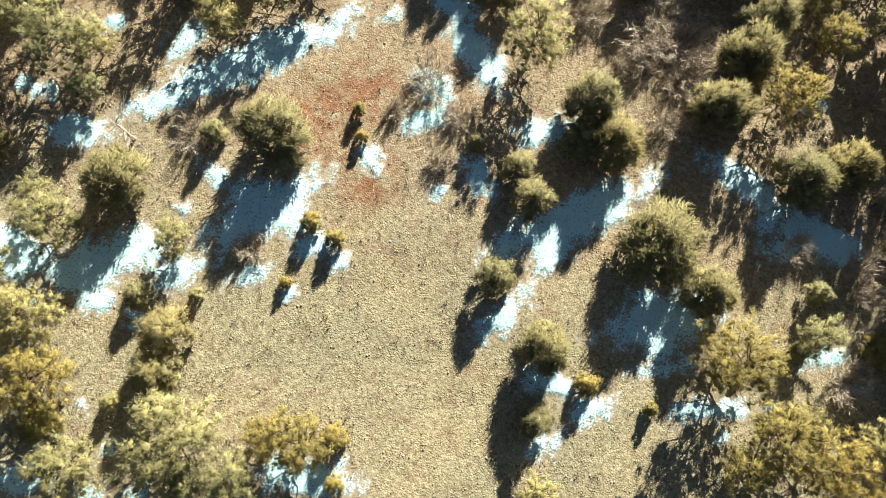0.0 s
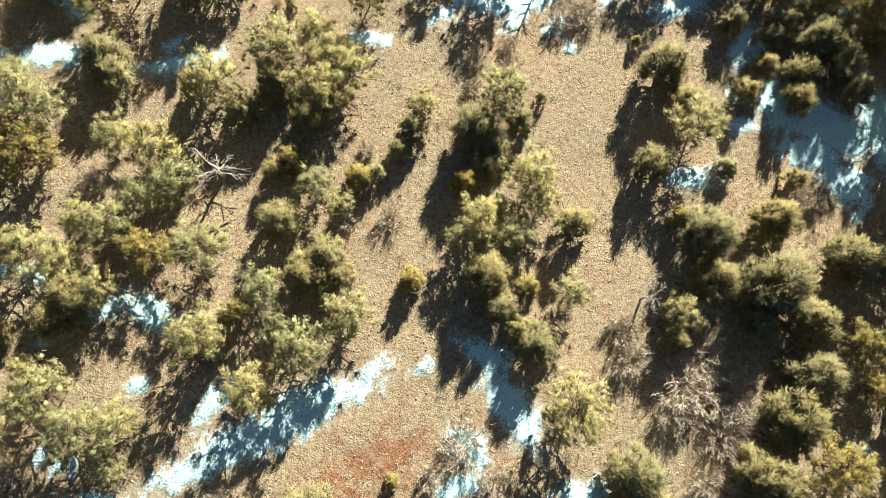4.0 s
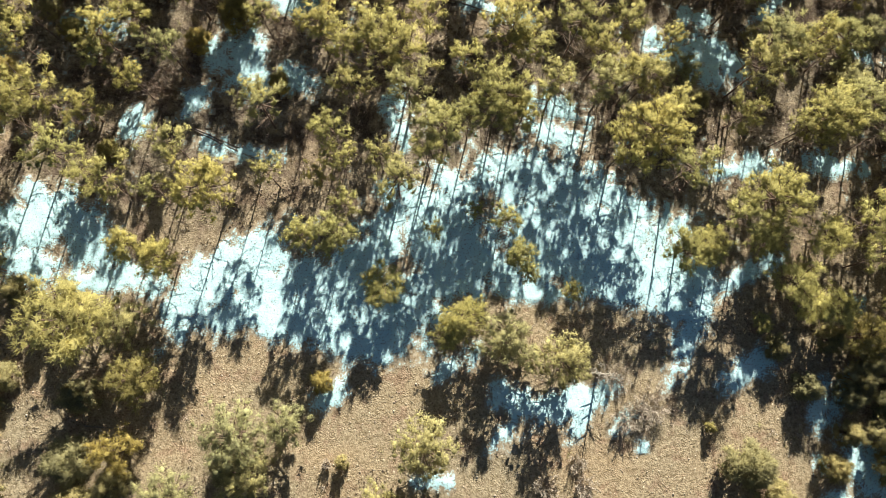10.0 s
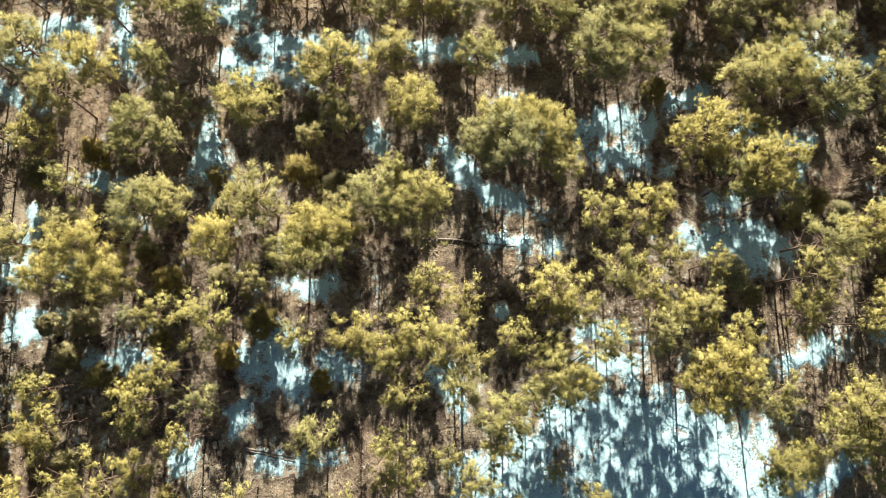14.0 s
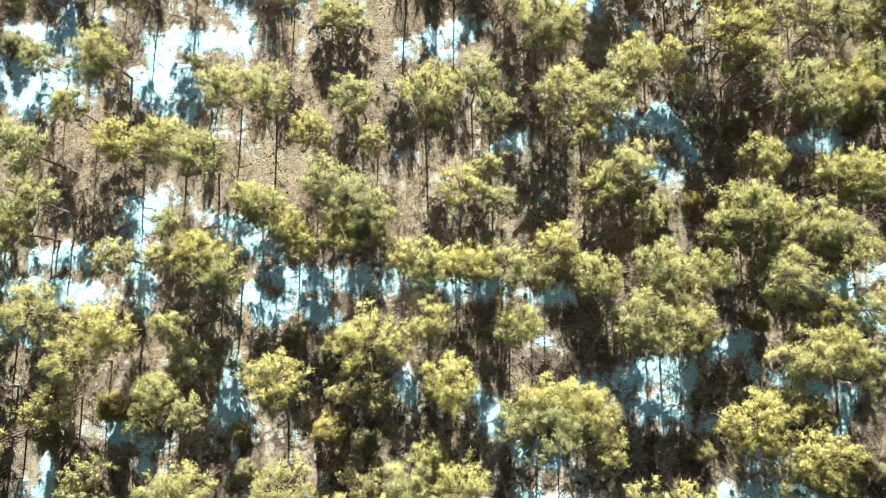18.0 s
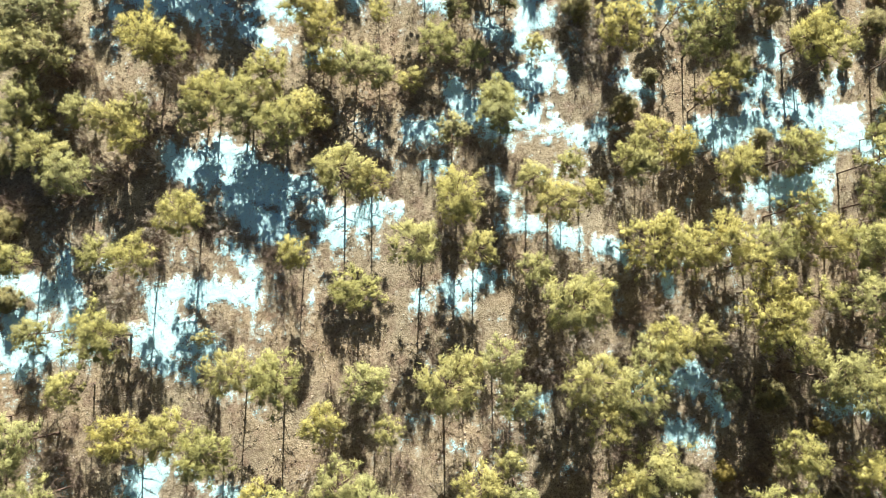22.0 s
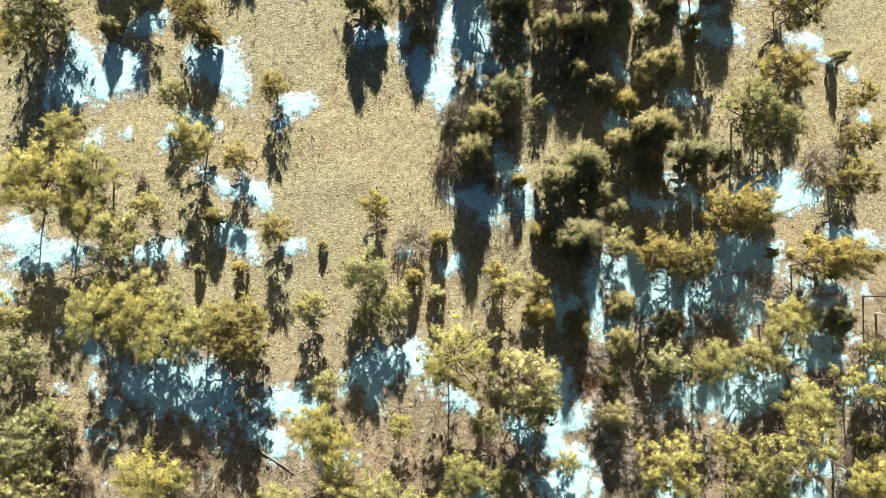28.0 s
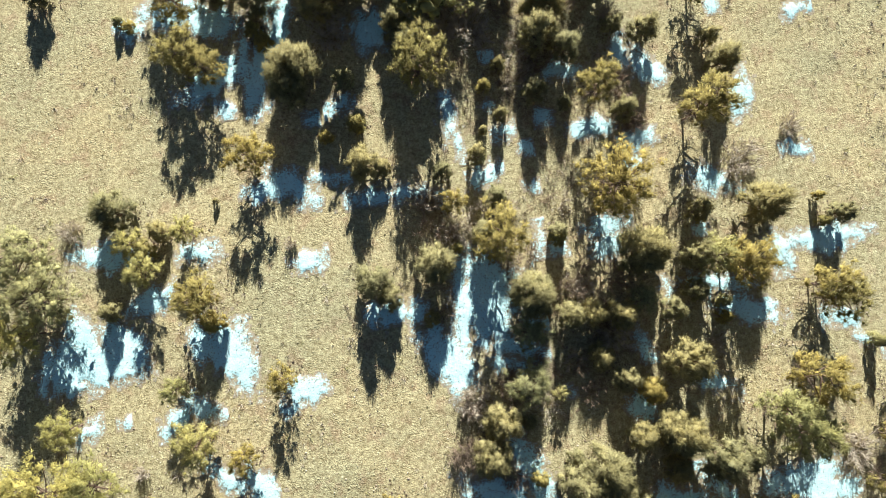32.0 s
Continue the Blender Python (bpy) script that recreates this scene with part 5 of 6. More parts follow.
DRIFTS += [(-15.7, 198.4, 1.59, 0.86, 25), (-2.5, 199.2, 1.18, 0.62, 12), (32.4, 200, 1.76, 0.76, -23), (40.3, 201.2, 0.96, 0.43, -25), (-11.2, 201.7, 1.38, 0.62, -2), (17.1, 202.1, 0.48, 0.33, -25), (26.1, 202.5, 0.48, 0.33, -11), (-18.7, 202.7, 2.25, 0.95, -11), (7.1, 203.4, 1.8, 0.43, -15), (4.2, 203.6, 1.92, 0.57, -6), (13.3, 203.8, 1.24, 0.43, 23), (26.8, 204.6, 1.31, 0.61, 8), (17.3, 205.5, 0.52, 0.38, -25), (-4.7, 205.9, 1.73, 0.76, 2), (0.1, 206, 1.43, 0.43, -10), (-2.9, 206.1, 2.13, 0.85, -42), (23.1, 206.2, 1.76, 0.61, -5), (36.7, 206.9, 1.79, 0.61, -103), (15.6, 207.2, 0.75, 0.47, 35)]
DRIFTS += [(19.4, 208, 0.68, 0.47, -75), (11.4, 208.4, 2.16, 0.43, -85), (14.7, 209.8, 0.49, 0.33, -32), (28.9, 210.6, 1.42, 0.85, -57), (-0.3, 211.3, 0.47, 0.33, -10), (22, 211.5, 1.4, 0.47, -3), (2.3, 212.1, 0.94, 0.47, 17), (27, 212.3, 1.28, 0.57, -84), (-7.3, 213.5, 0.67, 0.47, -37), (43.3, 213.5, 0.98, 0.33, 12), (15.5, 214, 0.44, 0.33, -29), (36.1, 215, 0.49, 0.33, -25), (-7.6, 216.2, 2.82, 1.04, 21), (-3.8, 216.4, 2.96, 0.87, -109), (-5, 216.8, 2.89, 0.43, -93), (6, 218, 1.45, 1.52, -11), (4.6, 218.6, 0.97, 0.47, 54), (-1.8, 219.6, 2.51, 0.73, -109), (-2.5, 220.4, 1.29, 0.28, -86)]
DRIFTS += [(-7.2, 221.1, 2.18, 1.01, -11), (-14.2, 221.5, 0.48, 0.76, -12), (-14.9, 221.9, 0.55, 0.28, -65), (-9.4, 222.1, 1.33, 0.43, -10), (-9.9, 222.6, 2.43, 1.32, -11)]
LOGS = [(-24.4, 83.3, -18.8, 80.6, 0.08), (23.2, 93.2, 24.3, 91.3, 0.12), (-13, 161.5, -10, 158.6, 0.09), (14.8, 115.2, 17.6, 114.4, 0.07), (14.9, 114.6, 17.5, 114, 0.06), (-11.4, 37, -15, 33.9, 0.07), (-11.6, 36.3, -14.4, 34.2, 0.05), (-24, 83.3, -19.9, 81.5, 0.09), (23.5, 92.9, 25.1, 89.5, 0.11), (6.4, 152.7, 10.2, 148.7, 0.05), (-5, 96.6, 2.2, 94.2, 0.09), (-23.5, 123.3, -21, 123.7, 0.07), (-31.1, 58.9, -28.3, 58.7, 0.06), (15.3, 144.5, 14.7, 148, 0.04)]

# ---- snow: thin old drifts that lie over the ground, with ragged edges ----
STEP = 0.15
sx, sy = np.arange(-48, 56, STEP), np.arange(-26, 226, STEP)
X, Y = np.meshgrid(sx, sy)
depth = np.full(X.shape, -1.0)
for cx, cy, a, c, turn in DRIFTS:
    reach = 1.6 * max(a, c)
    i0, i1 = np.searchsorted(sx, (cx - reach, cx + reach))
    j0, j1 = np.searchsorted(sy, (cy - reach, cy + reach))
    dx, dy = X[j0:j1, i0:i1] - cx, Y[j0:j1, i0:i1] - cy
    w = radians(turn)
    u, v = (dx * math.cos(w) + dy * math.sin(w)) / a, (-dx * math.sin(w) + dy * math.cos(w)) / c
    depth[j0:j1, i0:i1] = np.maximum(depth[j0:j1, i0:i1], (1.0 - np.sqrt(u * u + v * v)) * min(1.0, min(a, c) / 1.2))
# flecks of snow all over the floor of the wood
wooded = np.clip((Y - 70) / 12, 0, 1) * np.clip((176 - Y) / 16, 0, 1)
depth = np.maximum(depth, np.where(wooded > 0, -0.90 - 0.4 * (1 - wooded) + 0.7 * (value_noise(X, Y, 6.0) - 0.5), -1.0))
along, across = X * 0.22 + Y * 0.9755, X * 0.9755 - Y * 0.22
ragged = (0.45 * (value_noise(X, Y, 1.6) - 0.5) + 0.75 * (value_noise(across, along * 0.28, 0.55) - 0.5)
          + 0.50 * (value_noise(X, Y, 0.45) - 0.5) + 0.55 * (value_noise(X, Y, 0.24) - 0.5))
ragged *= 1.0 + 0.45 * wooded
cover = np.where(depth > -0.95, depth * 1.15 + 0.31 + ragged * np.clip(0.95 - 1.1 * depth, 0.25, 0.95), -1.0)
thick = np.clip(cover / 0.6, -0.6, 1.0) * 0.09
solid = thick > -0.016
cells = solid[:-1, :-1] | solid[1:, :-1] | solid[:-1, 1:] | solid[1:, 1:]
# one object for each patch that lies apart; the crumbs between them are joined
patch_of = np.zeros(cells.shape, dtype=int)
sizes = [0]
for j0, i0 in zip(*np.nonzero(cells)):
    if patch_of[j0, i0]:
        continue
    sizes.append(0)
    stack = [(j0, i0)]
    patch_of[j0, i0] = len(sizes) - 1
    while stack:
        j, i = stack.pop()
        sizes[-1] += 1
        for a, c in ((j + 1, i), (j - 1, i), (j, i + 1), (j, i - 1)):
            if 0 <= a < cells.shape[0] and 0 <= c < cells.shape[1] and cells[a, c] and not patch_of[a, c]:
                patch_of[a, c] = len(sizes) - 1
                stack.append((a, c))
grip = np.clip(thick / 0.09, -0.6, 1.0) * 0.18 - 0.065
sheet = np.stack([X.ravel(), Y.ravel(), (ground_height(X, Y) + np.maximum(thick, 0.0) + 0.012).ravel()], 1)
big = [k for k in range(1, len(sizes)) if sizes[k] > 180]
which = np.where(np.isin(patch_of, big), patch_of, np.where(cells, -1, 0))


def snow_mesh(name, k):
    jj, ii = np.nonzero(which == k)
    q = jj * len(sx) + ii
    used, ids = np.unique(np.stack([q, q + 1, q + 1 + len(sx), q + len(sx)], 1), return_inverse=True)
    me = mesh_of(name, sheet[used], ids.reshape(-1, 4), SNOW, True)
    me.attributes.new("snow_depth", "FLOAT", "POINT").data.foreach_set("value", grip.ravel()[used].astype(np.float32))
    return new(name, me)


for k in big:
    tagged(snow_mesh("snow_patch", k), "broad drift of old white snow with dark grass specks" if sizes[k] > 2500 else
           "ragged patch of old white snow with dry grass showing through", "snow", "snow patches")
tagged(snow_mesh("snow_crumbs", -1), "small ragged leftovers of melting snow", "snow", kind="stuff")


def snow_at(x, y):
    i = np.clip(((x + 48) / STEP).astype(int), 0, len(sx) - 1)
    j = np.clip(((y + 26) / STEP).astype(int), 0, len(sy) - 1)
    return thick[j, i]


def scatter(name, count, lo, hi, mat, size, tall, sides, label, category, seed, thin_snow, keep=None, rounded=False):
    """Small low lumps strewn over the ground, joined into one mesh."""
    rs = np.random.RandomState(seed)
    x, y = rs.uniform(-46, 54, count), rs.uniform(lo, hi, count)
    ok = snow_at(x, y) < thin_snow
    if keep is not None:
        ok &= keep(x, y, rs)
    x, y = x[ok], y[ok]
    m = len(x)
    r = size * rs.uniform(0.5, 1.25, m) * rs.choice([0.6, 0.8, 1.0, 1.3], m)
    h = tall * rs.uniform(0.5, 1.3, m)
    z = ground_height(x, y)
    ang = np.linspace(0, 2 * math.pi, sides, endpoint=False)[None, :] + rs.uniform(0, 6.28, (m, 1))
    rad = r[:, None] * rs.uniform(0.55, 1.2, (m, sides))
    ring = np.stack([x[:, None] + rad * np.cos(ang), y[:, None] + rad * np.sin(ang), np.repeat(z[:, None] - 0.03, sides, 1)], 2)
    peak = np.stack([x + rs.normal(0, 0.25, m) * r, y + rs.normal(0, 0.25, m) * r, z + h], 1)[:, None, :]
    k = np.arange(sides)[None, :]
    nxt = (k + 1) % sides
    if rounded:
        shoulder = ring * 0.72 + np.stack([x, y, z], 1)[:, None, :] * 0.28
        shoulder[:, :, 2] = (z + 0.78 * h)[:, None]
        v = np.concatenate([peak, shoulder, ring], 1).reshape(-1, 3)
        base = (np.arange(m) * (2 * sides + 1))[:, None]
        f = np.concatenate([np.stack([base + 0 * k, base + 1 + k, base + 1 + nxt], 2),
                            np.stack([base + 1 + k, base + 1 + sides + k, base + 1 + sides + nxt], 2),
                            np.stack([base + 1 + k, base + 1 + sides + nxt, base + 1 + nxt], 2)], 1).reshape(-1, 3)
    else:
        v = np.concatenate([peak, ring], 1).reshape(-1, 3)
        base = (np.arange(m) * (sides + 1))[:, None]
        f = np.stack([base + 0 * k, base + 1 + k, base + 1 + nxt], 2).reshape(-1, 3)
    return tagged(new(name, mesh_of(name, v, f, mat)), label, category, kind="stuff")


in_wood = lambda y: np.clip((y - 62) / 16, 0, 1) * np.clip((172 - y) / 22, 0, 1)
scatter("dry_grass_tufts", 150000, -26, 226, GRASS, 0.105, 0.065, 4, "tufts of dry straw-coloured winter grass", "grass", 3, 0.085,
        lambda x, y, rs: rs.rand(len(x)) < 1.0 - 0.72 * in_wood(y))
scatter("scattered_stones", 16000, -26, 190, STONE, 0.085, 0.06, 5, "small pale stones lying on the soil", "stones", 4, 0.05,
        lambda x, y, rs: rs.rand(len(x)) < 0.35 + 0.65 * np.clip((y - 20) / 20, 0, 1), rounded=True)
scatter("forest_litter", 9000, 56, 180, LITTER, 0.11, 0.06, 4, "dark fallen needles, bark and twigs", "litter", 5, 0.10,
        lambda x, y, rs: rs.rand(len(x)) < in_wood(y), rounded=True)

scatter("grass_tips_in_snow", 130000, -20, 215, LITTER, 0.075, 0.17, 4, "dark grass tips that poke through old snow", "grass", 6, 1.0,
        lambda x, y, rs: (snow_at(x, y) > 0.0) & (value_noise(x, y, 1.7) + 0.5 * value_noise(x, y, 0.6) > 0.74 - 0.12 * in_wood(y) + 0.3 * rs.rand(len(x))))


def tussocks(name, count, mat, length, blades, label, category, seed, keep):
    """Low tufts of dry stems that fan out from the soil, joined into one mesh."""
    rs = np.random.RandomState(seed)
    x, y = rs.uniform(-46, 54, count), rs.uniform(-26, 226, count)
    ok = (value_noise(x, y, 5.0) > 0.45) & (snow_at(x, y) < 0.0) & (rs.rand(count) < keep(x, y))
    x, y = x[ok], y[ok]
    size = length * rs.uniform(0.5, 1.5, len(x))
    root = np.stack([x, y, ground_height(x, y) - 0.02], 1)[:, None, :] + rs.normal(0, 0.22, (len(x), blades, 3)) * size[:, None, None] * np.array((1, 1, 0))
    way = rs.normal(0, 0.75, (len(x), blades, 3))
    way[:, :, 2] = np.abs(way[:, :, 2]) + 0.35
    tip = root + way * size[:, None, None] * 0.8
    side = np.cross(way, rs.normal(0, 1, way.shape))
    side *= 0.016 / (np.linalg.norm(side, axis=2, keepdims=True) + 1e-9)
    v = np.stack([root + side, root - side, tip], 2).reshape(-1, 3)
    return tagged(new(name, mesh_of(name, v, np.arange(len(v)).reshape(-1, 3), mat)), label, category, kind="stuff")


tussocks("dry_tussocks", 13000, TWIG, 0.36, 16, "low tussocks of dry pale stems", "grass", 8, lambda x, y: 0.55 + 0.45 * in_wood(y))
tussocks("green_tussocks", 1800, SAGE, 0.30, 14, "small grey-green shrubs on dry ground", "shrubs", 9, lambda x, y: 1.0 - 0.6 * in_wood(y))

in_strip = lambda x, y: np.clip((y - 160) / 8, 0, 1) * np.exp(-((x - 16.5 - 0.06 * (y - 190)) / 8.5) ** 4)
tussocks("dead_twig_undergrowth", 26000, DEAD_TWIG, 0.65, 16, "low brown dead twigs and dry stems under pines", "undergrowth", 12, lambda x, y: np.clip((y - 84) / 8, 0, 1) * np.clip((166 - y) / 14, 0, 1) + in_strip(x, y))

# ---- plants ----
PINE_LABEL = "tall pine with bare trunk and yellow-green needle crown"
JUNIPER_LABEL = "rounded dark olive juniper standing on dry grass"
GOLD_LABEL = "golden-olive juniper with dense bushy sprays"
SAGE_LABEL = "grey-green pinyon pine with an open crown"
PALE_LABEL = "slender pine with a pale yellow-green open crown"
BRUSH_LABEL = "leafless grey-brown brush with thin dry twigs"
pines = [pine("pine_tree", 20 + i, NEEDLES, PINE_LABEL, "tree", 1.8, 8.0, 0.56, 20) for i in range(7)]
slim_pines = [pine("pine_tree", 160 + i, NEEDLES, PINE_LABEL, "tree", 1.8, 8.0, 0.70, 11, 12) for i in range(4)]
slim_sages = [pine("pinyon_pine", 170 + i, PALE, PALE_LABEL, "tree", 1.8, 8.0, 0.68, 11, 12) for i in range(3)]
big_pines = [pine("pine_tree", 30 + i, NEEDLES, PINE_LABEL, "tree", 2.7, 8.0, 0.56, 32) for i in range(3)]
edge_pines = [pine("pine_tree", 130 + i, NEEDLES, PINE_LABEL, "tree", 1.8, 8.0, 0.40, 16, 12) for i in range(3)]
edge_sages = [pine("pinyon_pine", 140 + i, SAGE, SAGE_LABEL, "tree", 1.8, 4.6, 0.25, 16, 12) for i in range(2)]
wood_sages = [pine("pinyon_pine", 150 + i, PALE, PALE_LABEL, "tree", 1.8, 8.0, 0.56, 19) for i in range(4)]
big_sages = [pine("pinyon_pine", 46 + i, SAGE, SAGE_LABEL, "tree", 2.7, 5.2, 0.20, 34) for i in range(2)]
big_golds = [pine("golden_pinyon", 56 + i, GOLD, GOLD_LABEL, "tree", 2.7, 5.0, 0.16, 34, 15, 5, True) for i in range(2)]
big_junipers = [juniper("juniper", 66 + i, JUNIPER, JUNIPER_LABEL, "tree", 2200, 4, 30) for i in range(3)]
sages = [pine("pinyon_pine", 40 + i, SAGE, SAGE_LABEL, "tree", 1.8, 4.6, 0.22, 20) for i in range(4)]
pale_pinyons = [pine("pinyon_pine", 190 + i, PALE, PALE_LABEL, "tree", 1.8, 4.6, 0.22, 20) for i in range(3)]
golds = [pine("golden_pinyon", 50 + i, GOLD, GOLD_LABEL, "tree", 1.8, 4.6, 0.18, 20, 15, 5, True) for i in range(3)]
junipers = [juniper("juniper", 60 + i, JUNIPER, JUNIPER_LABEL, "tree") for i in range(5)]
gold_bushes = [juniper("golden_juniper", 70 + i, GOLD, GOLD_LABEL, "bush") for i in range(3)]
sage_bushes = [juniper("sage_juniper", 76 + i, SAGE, "grey-green low juniper bush on dry ground", "bush") for i in range(2)]
wood_brush = [brush("undergrowth_bush", 180 + i, mat, "bare brown undergrowth with fine dry twigs", "brush", 26, 26, 1.5, 1.5, 0.02)
              for i, mat in enumerate((TWIG, DEAD_TWIG, TWIG, DEAD_TWIG))]
bushes = [brush("bare_brush", 80 + i, TWIG, BRUSH_LABEL, "brush") for i in range(4)]
snags = [dead_tree("dead_tree", 90 + i, "dead tree with bleached bare crooked branches") for i in range(2)]
dice = random.Random(11)


def plant(kinds, x, y, width, height, group):
    """One more tree or bush from its kinds at (x, y), scaled to that width and height."""
    k = dice.randrange(len(kinds))
    m = (Matrix.Translation((x, y, float(ground_height(x, y)))) @ Matrix.Rotation(dice.uniform(0, 6.28), 4, "Z")
         @ Matrix.Diagonal((width * dice.uniform(0.94, 1.06), width * dice.uniform(0.94, 1.06), height, 1)))
    ob = copy_thing(kinds[k], m)
    ob["group"] = group
    if float(snow_at(np.array([x]), np.array([y]))[0]) > 0.01:
        label = ob["label"].replace("standing on dry grass", "standing in old snow").replace("on dry ground", "in old snow")
        ob["label"] = label if "snow" in label or len(label.split()) > 9 else label + " above old snow"
    return ob


for x, y, h, r in PINES:
    plant(*((big_pines, x, y, r / 2.4) if r > 2.2 else (slim_pines if 74 < y < 97 else pines, x, y, r / 1.6)), h / 8.3, "pines of the wood")
for x, y, h, r in GREY_GREEN:
    if h >= 5.4 and y < 160:
        plant(slim_sages if 74 < y < 97 else wood_sages, x, y, r / 1.6, h / 8.3, "pinyon pines")
    elif h >= 2.4:
        plant(*((big_sages, x, y, r / 2.45) if r > 2.1 else (pale_pinyons if y > 150 else sages, x, y, r / 1.65)), h / (5.4 if r > 2.1 else 4.8), "pinyon pines")
    else:
        plant(sage_bushes, x, y, r / 1.42, h / 2.75, "low bushes")
for x, y, h, r in GOLDEN:
    if h >= 3.0:
        plant(*((big_golds, x, y, r / 2.45) if r > 2.1 else (golds, x, y, r / 1.65)), h / (5.2 if r > 2.1 else 4.8), "golden junipers")
    else:
        plant(gold_bushes, x, y, r / 1.42, h / 2.75, "golden junipers")
for x, y, h, r in JUNIPERS:
    plant(big_junipers if r > 1.9 else junipers, x, y, r / 1.42, h / 2.75, "junipers")
for x, y, h, r in BRUSH:
    plant(bushes, x, y, r / 1.5, h / 1.8, "bare brush")
for x, y, h, r in DEAD_TREES:
    plant(snags, x, y, r / 1.6, h / 4.0, "dead trees")

# fallen needles and cones under the trees; their dark colour also paints shade there
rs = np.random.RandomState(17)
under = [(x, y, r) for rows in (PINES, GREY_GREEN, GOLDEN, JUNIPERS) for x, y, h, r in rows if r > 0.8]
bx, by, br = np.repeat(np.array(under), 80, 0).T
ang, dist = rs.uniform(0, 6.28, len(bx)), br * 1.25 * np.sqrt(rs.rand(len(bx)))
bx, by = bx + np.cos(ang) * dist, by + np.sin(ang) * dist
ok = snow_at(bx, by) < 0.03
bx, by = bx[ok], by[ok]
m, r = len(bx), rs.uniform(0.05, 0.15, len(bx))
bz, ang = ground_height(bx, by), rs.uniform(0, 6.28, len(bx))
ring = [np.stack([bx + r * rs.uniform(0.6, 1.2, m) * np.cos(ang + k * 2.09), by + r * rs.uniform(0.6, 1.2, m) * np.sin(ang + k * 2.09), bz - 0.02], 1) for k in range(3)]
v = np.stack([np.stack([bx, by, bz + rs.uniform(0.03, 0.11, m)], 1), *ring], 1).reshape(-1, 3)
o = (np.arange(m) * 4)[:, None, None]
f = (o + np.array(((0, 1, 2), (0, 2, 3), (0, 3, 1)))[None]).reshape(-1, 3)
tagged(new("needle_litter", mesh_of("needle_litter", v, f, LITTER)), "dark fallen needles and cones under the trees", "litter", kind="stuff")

# the wood goes on at both sides, behind and ahead
far_pine = pine("far_pine", 120, NEEDLES, PINE_LABEL, "tree", radius=2.4, limbs=9, tufts=3, blades=2)
shapes = {}
for o in far_pine.children:
    co, ids = np.empty(len(o.data.vertices) * 3, dtype=np.float32), np.empty(len(o.data.polygons) * 3, dtype=np.int32)
    o.data.vertices.foreach_get("co", co)
    o.data.polygons.foreach_get("vertices", ids)
    shapes[o.name.split(".")[0]] = (co.reshape(-1, 3), ids.reshape(-1, 3))
rs = np.random.RandomState(121)
masses = []
for i in range(20):
    u, az = math.sqrt((i + 0.5) / 20), i * 2.4
    c = np.array((2.0 * u * math.cos(az), 2.0 * u * math.sin(az), 4.4 + 2.8 * (1 - u * u) + rs.normal(0, 0.35)))
    masses.append(clump_core(c, rs.uniform(0.5, 0.85), rs))
shapes["crown"] = gather([shapes["crown"], *masses])
EDGE = [(-60, -14, 47), (0, -18, 47), (30, -30, 45), (60, -39, 42), (90, -44, 39), (120, -41, 41), (150, -37, 45), (180, -32, 49), (215, -27, 52), (300, -27, 52)]
standing = np.array([(x, y) for rows in (PINES, GREY_GREEN, GOLDEN, JUNIPERS) for x, y, h, r in rows])
# trees added at random along both edges, so their shade falls inward
for _ in range(12000):
    x, y = dice.uniform(-52, 52), dice.uniform(-14, 176)
    for (y0, l0, r0), (y1, l1, r1) in zip(EDGE, EDGE[1:]):
        if y0 <= y < y1:
            s = (y - y0) / (y1 - y0)
            left, right = l0 + (l1 - l0) * s, r0 + (r1 - r0) * s
    if not (left - 4 < x < left + 2.5 or right - 2.5 < x < right + 4) or np.min(np.hypot(standing[:, 0] - x, standing[:, 1] - y)) < (2.3 if 60 < y < 140 else 3.0):
        continue
    standing = np.concatenate([standing, [(x, y)]])
    tall = 1.0 if 70 < y < 140 or 26 < y <= 70 and x > right - 5 else 0.7
    if y < 62 and dice.random() < (0.4 if y < 26 else 0.2):
        plant(bushes, x, y, dice.uniform(0.7, 1.5), dice.uniform(0.6, 1.1), "bare brush")
        continue
    kinds, group = dice.choice(((edge_pines, "pines of the wood"), (edge_pines, "pines of the wood"), (edge_sages, "pinyon pines")) if tall == 1.0
                               else ((edge_sages, "pinyon pines"), (junipers, "junipers"), (gold_bushes, "golden junipers"), (junipers, "junipers")))
    plant(kinds, x, y, dice.uniform(0.85, 1.3), tall * dice.uniform(0.85, 1.15), group)
# low unseen junipers, added in the shade between tall trees to darken dense parts
for x0, x1, y0, y1, tries in ((-40, -12, 84, 116, 130), (14, 40, 84, 128, 130), (9, 40, 140, 172, 70), (12, 25, 164, 198, 60), (31, 42, 48, 64, 50), (-42, -30, 62, 84, 40)):
    for _ in range(tries):
        x, y = dice.uniform(x0, x1), dice.uniform(y0, y1)
        if np.min(np.hypot(standing[:, 0] - x, standing[:, 1] - y)) > (1.9 if y0 > 160 else 2.3) and float(snow_at(np.array([x]), np.array([y]))[0]) < 0.0:
            standing = np.concatenate([standing, [(x, y)]])
            kinds, group = dice.choice(((junipers, "junipers"), (junipers, "junipers"), (gold_bushes, "golden junipers"), (sages, "pinyon pines")))
            w = dice.uniform(0.4, 1.05)
            plant(kinds, x, y, w, w * dice.uniform(0.9, 1.4) * (0.8 if kinds is sages else 1.0), group)
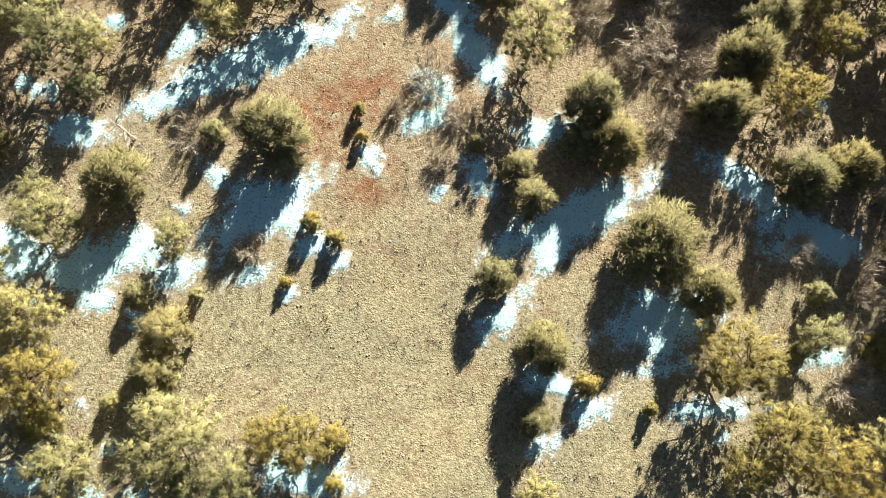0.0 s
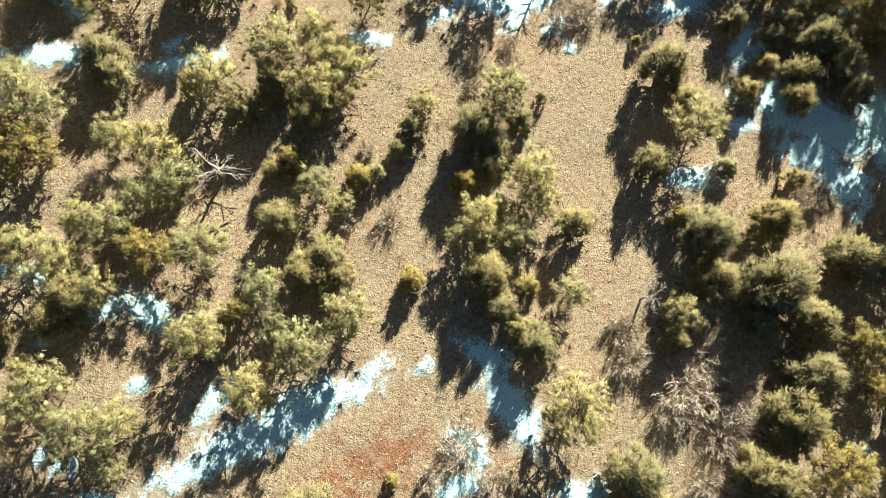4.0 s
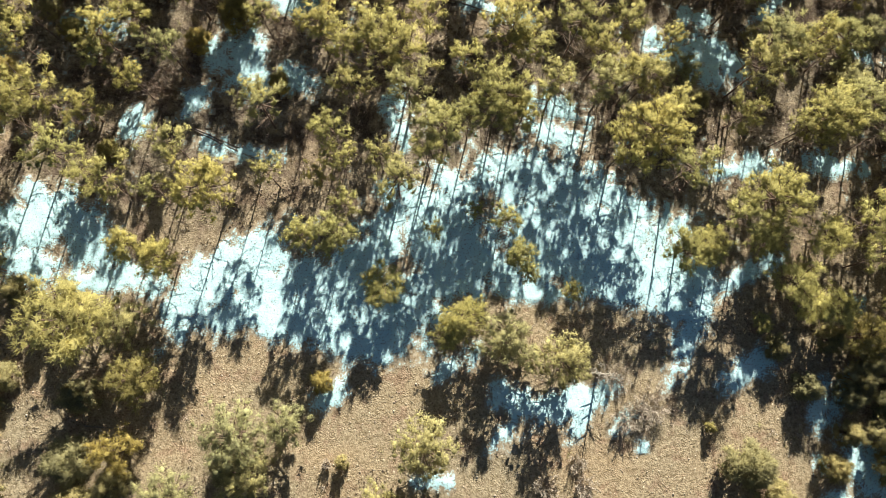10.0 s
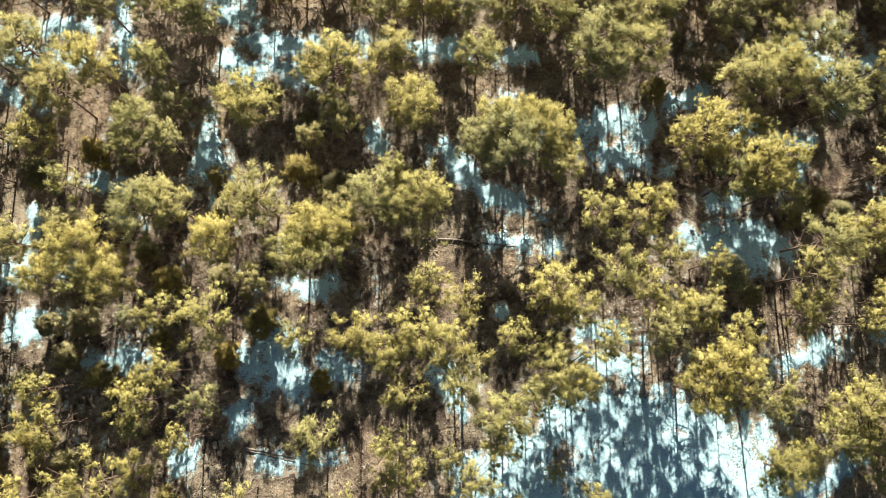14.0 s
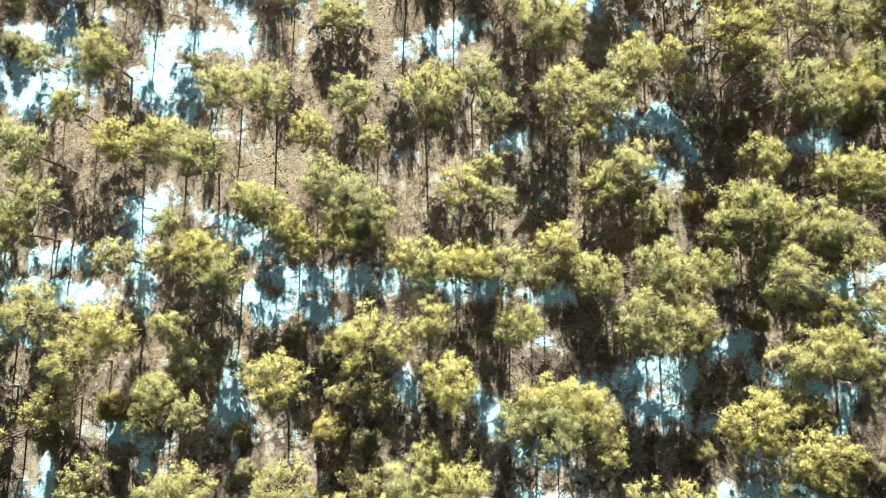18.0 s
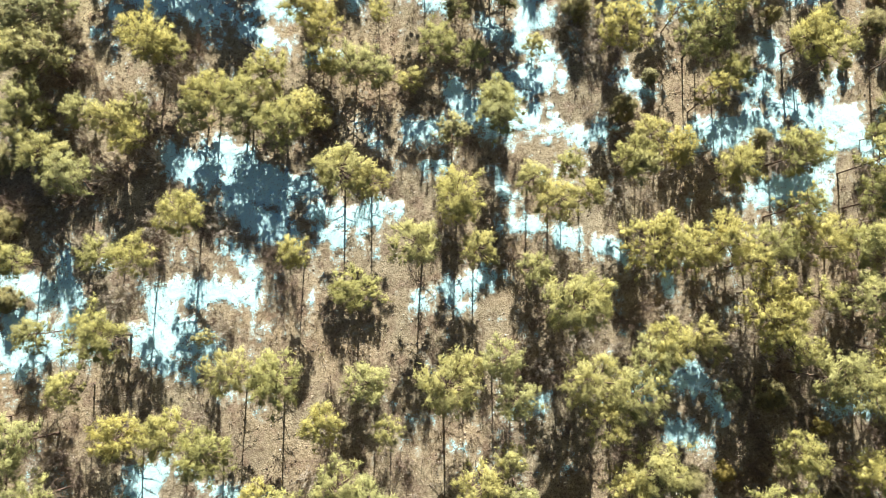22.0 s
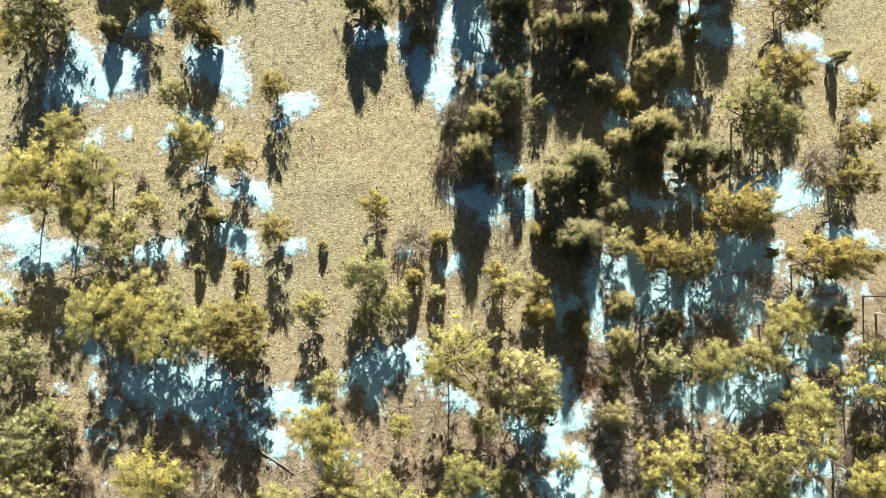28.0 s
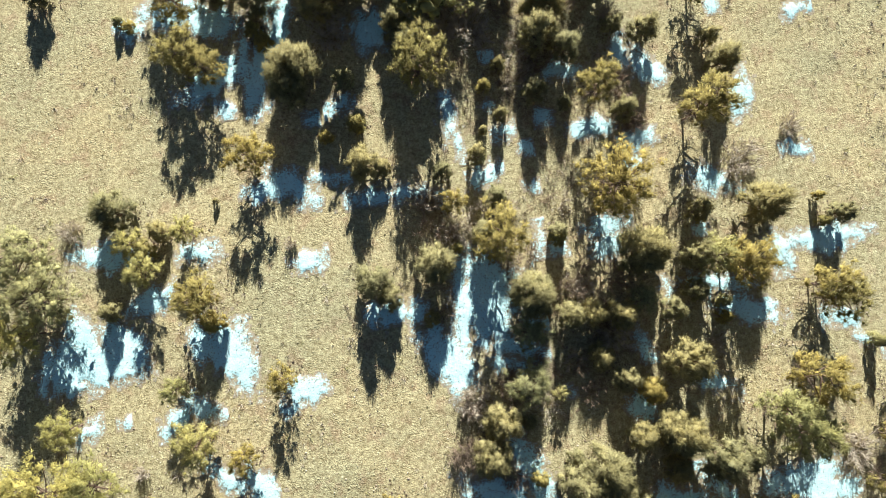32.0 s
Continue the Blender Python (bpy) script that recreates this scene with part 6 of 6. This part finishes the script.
# pines added at guessed spots to darken the sides of the wood
for x0, x1, y0, y1, tries in ((20, 42, 82, 112, 90), (-46, -24, 88, 112, 60), (30, 42, 60, 82, 40), (24, 42, 112, 170, 110)):
    for _ in range(tries):
        x, y = dice.uniform(x0, x1), dice.uniform(y0, y1)
        if np.min(np.hypot(standing[:, 0] - x, standing[:, 1] - y)) > 2.1 and float(snow_at(np.array([x]), np.array([y]))[0]) < 0.0:
            standing = np.concatenate([standing, [(x, y)]])
            plant(edge_pines, x, y, dice.uniform(0.7, 1.1), dice.uniform(0.75, 1.05), "pines of the wood")
# leafless undergrowth between the trunks of the wood
undergrowth = 0
while undergrowth < 295:
    x, y = (dice.uniform(-36, 38), dice.uniform(84, 166)) if undergrowth < 215 else (dice.uniform(7, 27), dice.uniform(164, 218))
    gap = np.hypot(standing[:, 0] - x, standing[:, 1] - y).min()
    if 0.8 < gap < 3.2 and float(value_noise(x, y, 9.0)) > 0.38 and float(snow_at(np.array([x]), np.array([y]))[0]) < 0.0:
        plant(wood_brush, x, y, dice.uniform(0.5, 1.15), dice.uniform(0.6, 1.3), "undergrowth of the wood")
        undergrowth += 1
crowns, trunks = [], []
while len(crowns) < 1500:
    x, y = dice.uniform(-120, 128), dice.uniform(-60, 262)
    for (y0, l0, r0), (y1, l1, r1) in zip(EDGE, EDGE[1:]):
        if y0 <= y < y1:
            s = (y - y0) / (y1 - y0)
            left, right = l0 + (l1 - l0) * s, r0 + (r1 - r0) * s
    if -16 < y < 217 and left < x < right or x < left - 70 or x > right + 70:
        continue
    if y > 185 and (x < 2 or x > 32) or y < 8 and -4 < x < 12 or float(value_noise(x, y, 16.0)) < 0.24:
        continue
    w, h, turn = dice.uniform(0.65, 1.1), dice.uniform(0.6, 1.05), dice.uniform(0, 6.28)
    spin = np.array(((math.cos(turn) * w, -math.sin(turn) * w, 0), (math.sin(turn) * w, math.cos(turn) * w, 0), (0, 0, h)))
    for store, key in ((crowns, "crown"), (trunks, "trunk")):
        v, f = shapes[key]
        store.append((v @ spin.T + np.array((x, y, float(ground_height(x, y)))), f))
v, f = gather(crowns)
tagged(new("far_wood", mesh_of("far_wood", v, f, FAR_SHADED)), "olive pine wood that goes on around", "trees", kind="stuff")
v, f = gather(trunks)
tagged(new("far_wood_trunks", mesh_of("far_wood_trunks", v, f, PINE_BARK)), "dark trunks of the surrounding pine wood", "trees", kind="stuff")
for ob in (*edge_pines, *edge_sages, *wood_sages, *slim_pines, *slim_sages, *pale_pinyons, *wood_brush, *big_pines, *big_sages, *big_golds, *big_junipers, *pines, *sages, *golds, *junipers, *gold_bushes, *sage_bushes, *bushes, *snags, far_pine):
    for o in (*ob.children_recursive, ob):
        bpy.data.objects.remove(o)

# ---- fallen logs ----
for k, (x0, y0, x1, y1, r) in enumerate(LOGS):
    rs = np.random.RandomState(200 + k)
    thing = tagged(new("fallen_log"), "weathered grey fallen log with broken branch stubs", "log", "fallen logs")
    a = np.array((x0, y0, float(ground_height(x0, y0)) + r * 0.8))
    e = np.array((x1, y1, float(ground_height(x1, y1)) + r * 0.8))
    pts = [a + (e - a) * t + rs.normal(0, 0.04, 3) for t in (0, 0.2, 0.4, 0.6, 0.8, 1.0)]
    for p in pts:
        p[2] = float(ground_height(p[0], p[1])) + r * 0.6
    v, f = tube(pts, [r, r * 0.95, r * 0.86, r * 0.75, r * 0.6, r * 0.45], 8)
    part("stem", mesh_of("stem", v, f, GREY_LOG, True), thing)
    for j in range(5):
        o = pts[rs.randint(1, 5)] + (e - a) * rs.uniform(-0.08, 0.08)
        v, f = tube([o, o + rs.normal(0, 0.3, 3) + np.array((0, 0, 0.3))], [r * 0.3, r * 0.1], 4)
        part("branch_stub", mesh_of("branch_stub", v, f, GREY_LOG), thing)
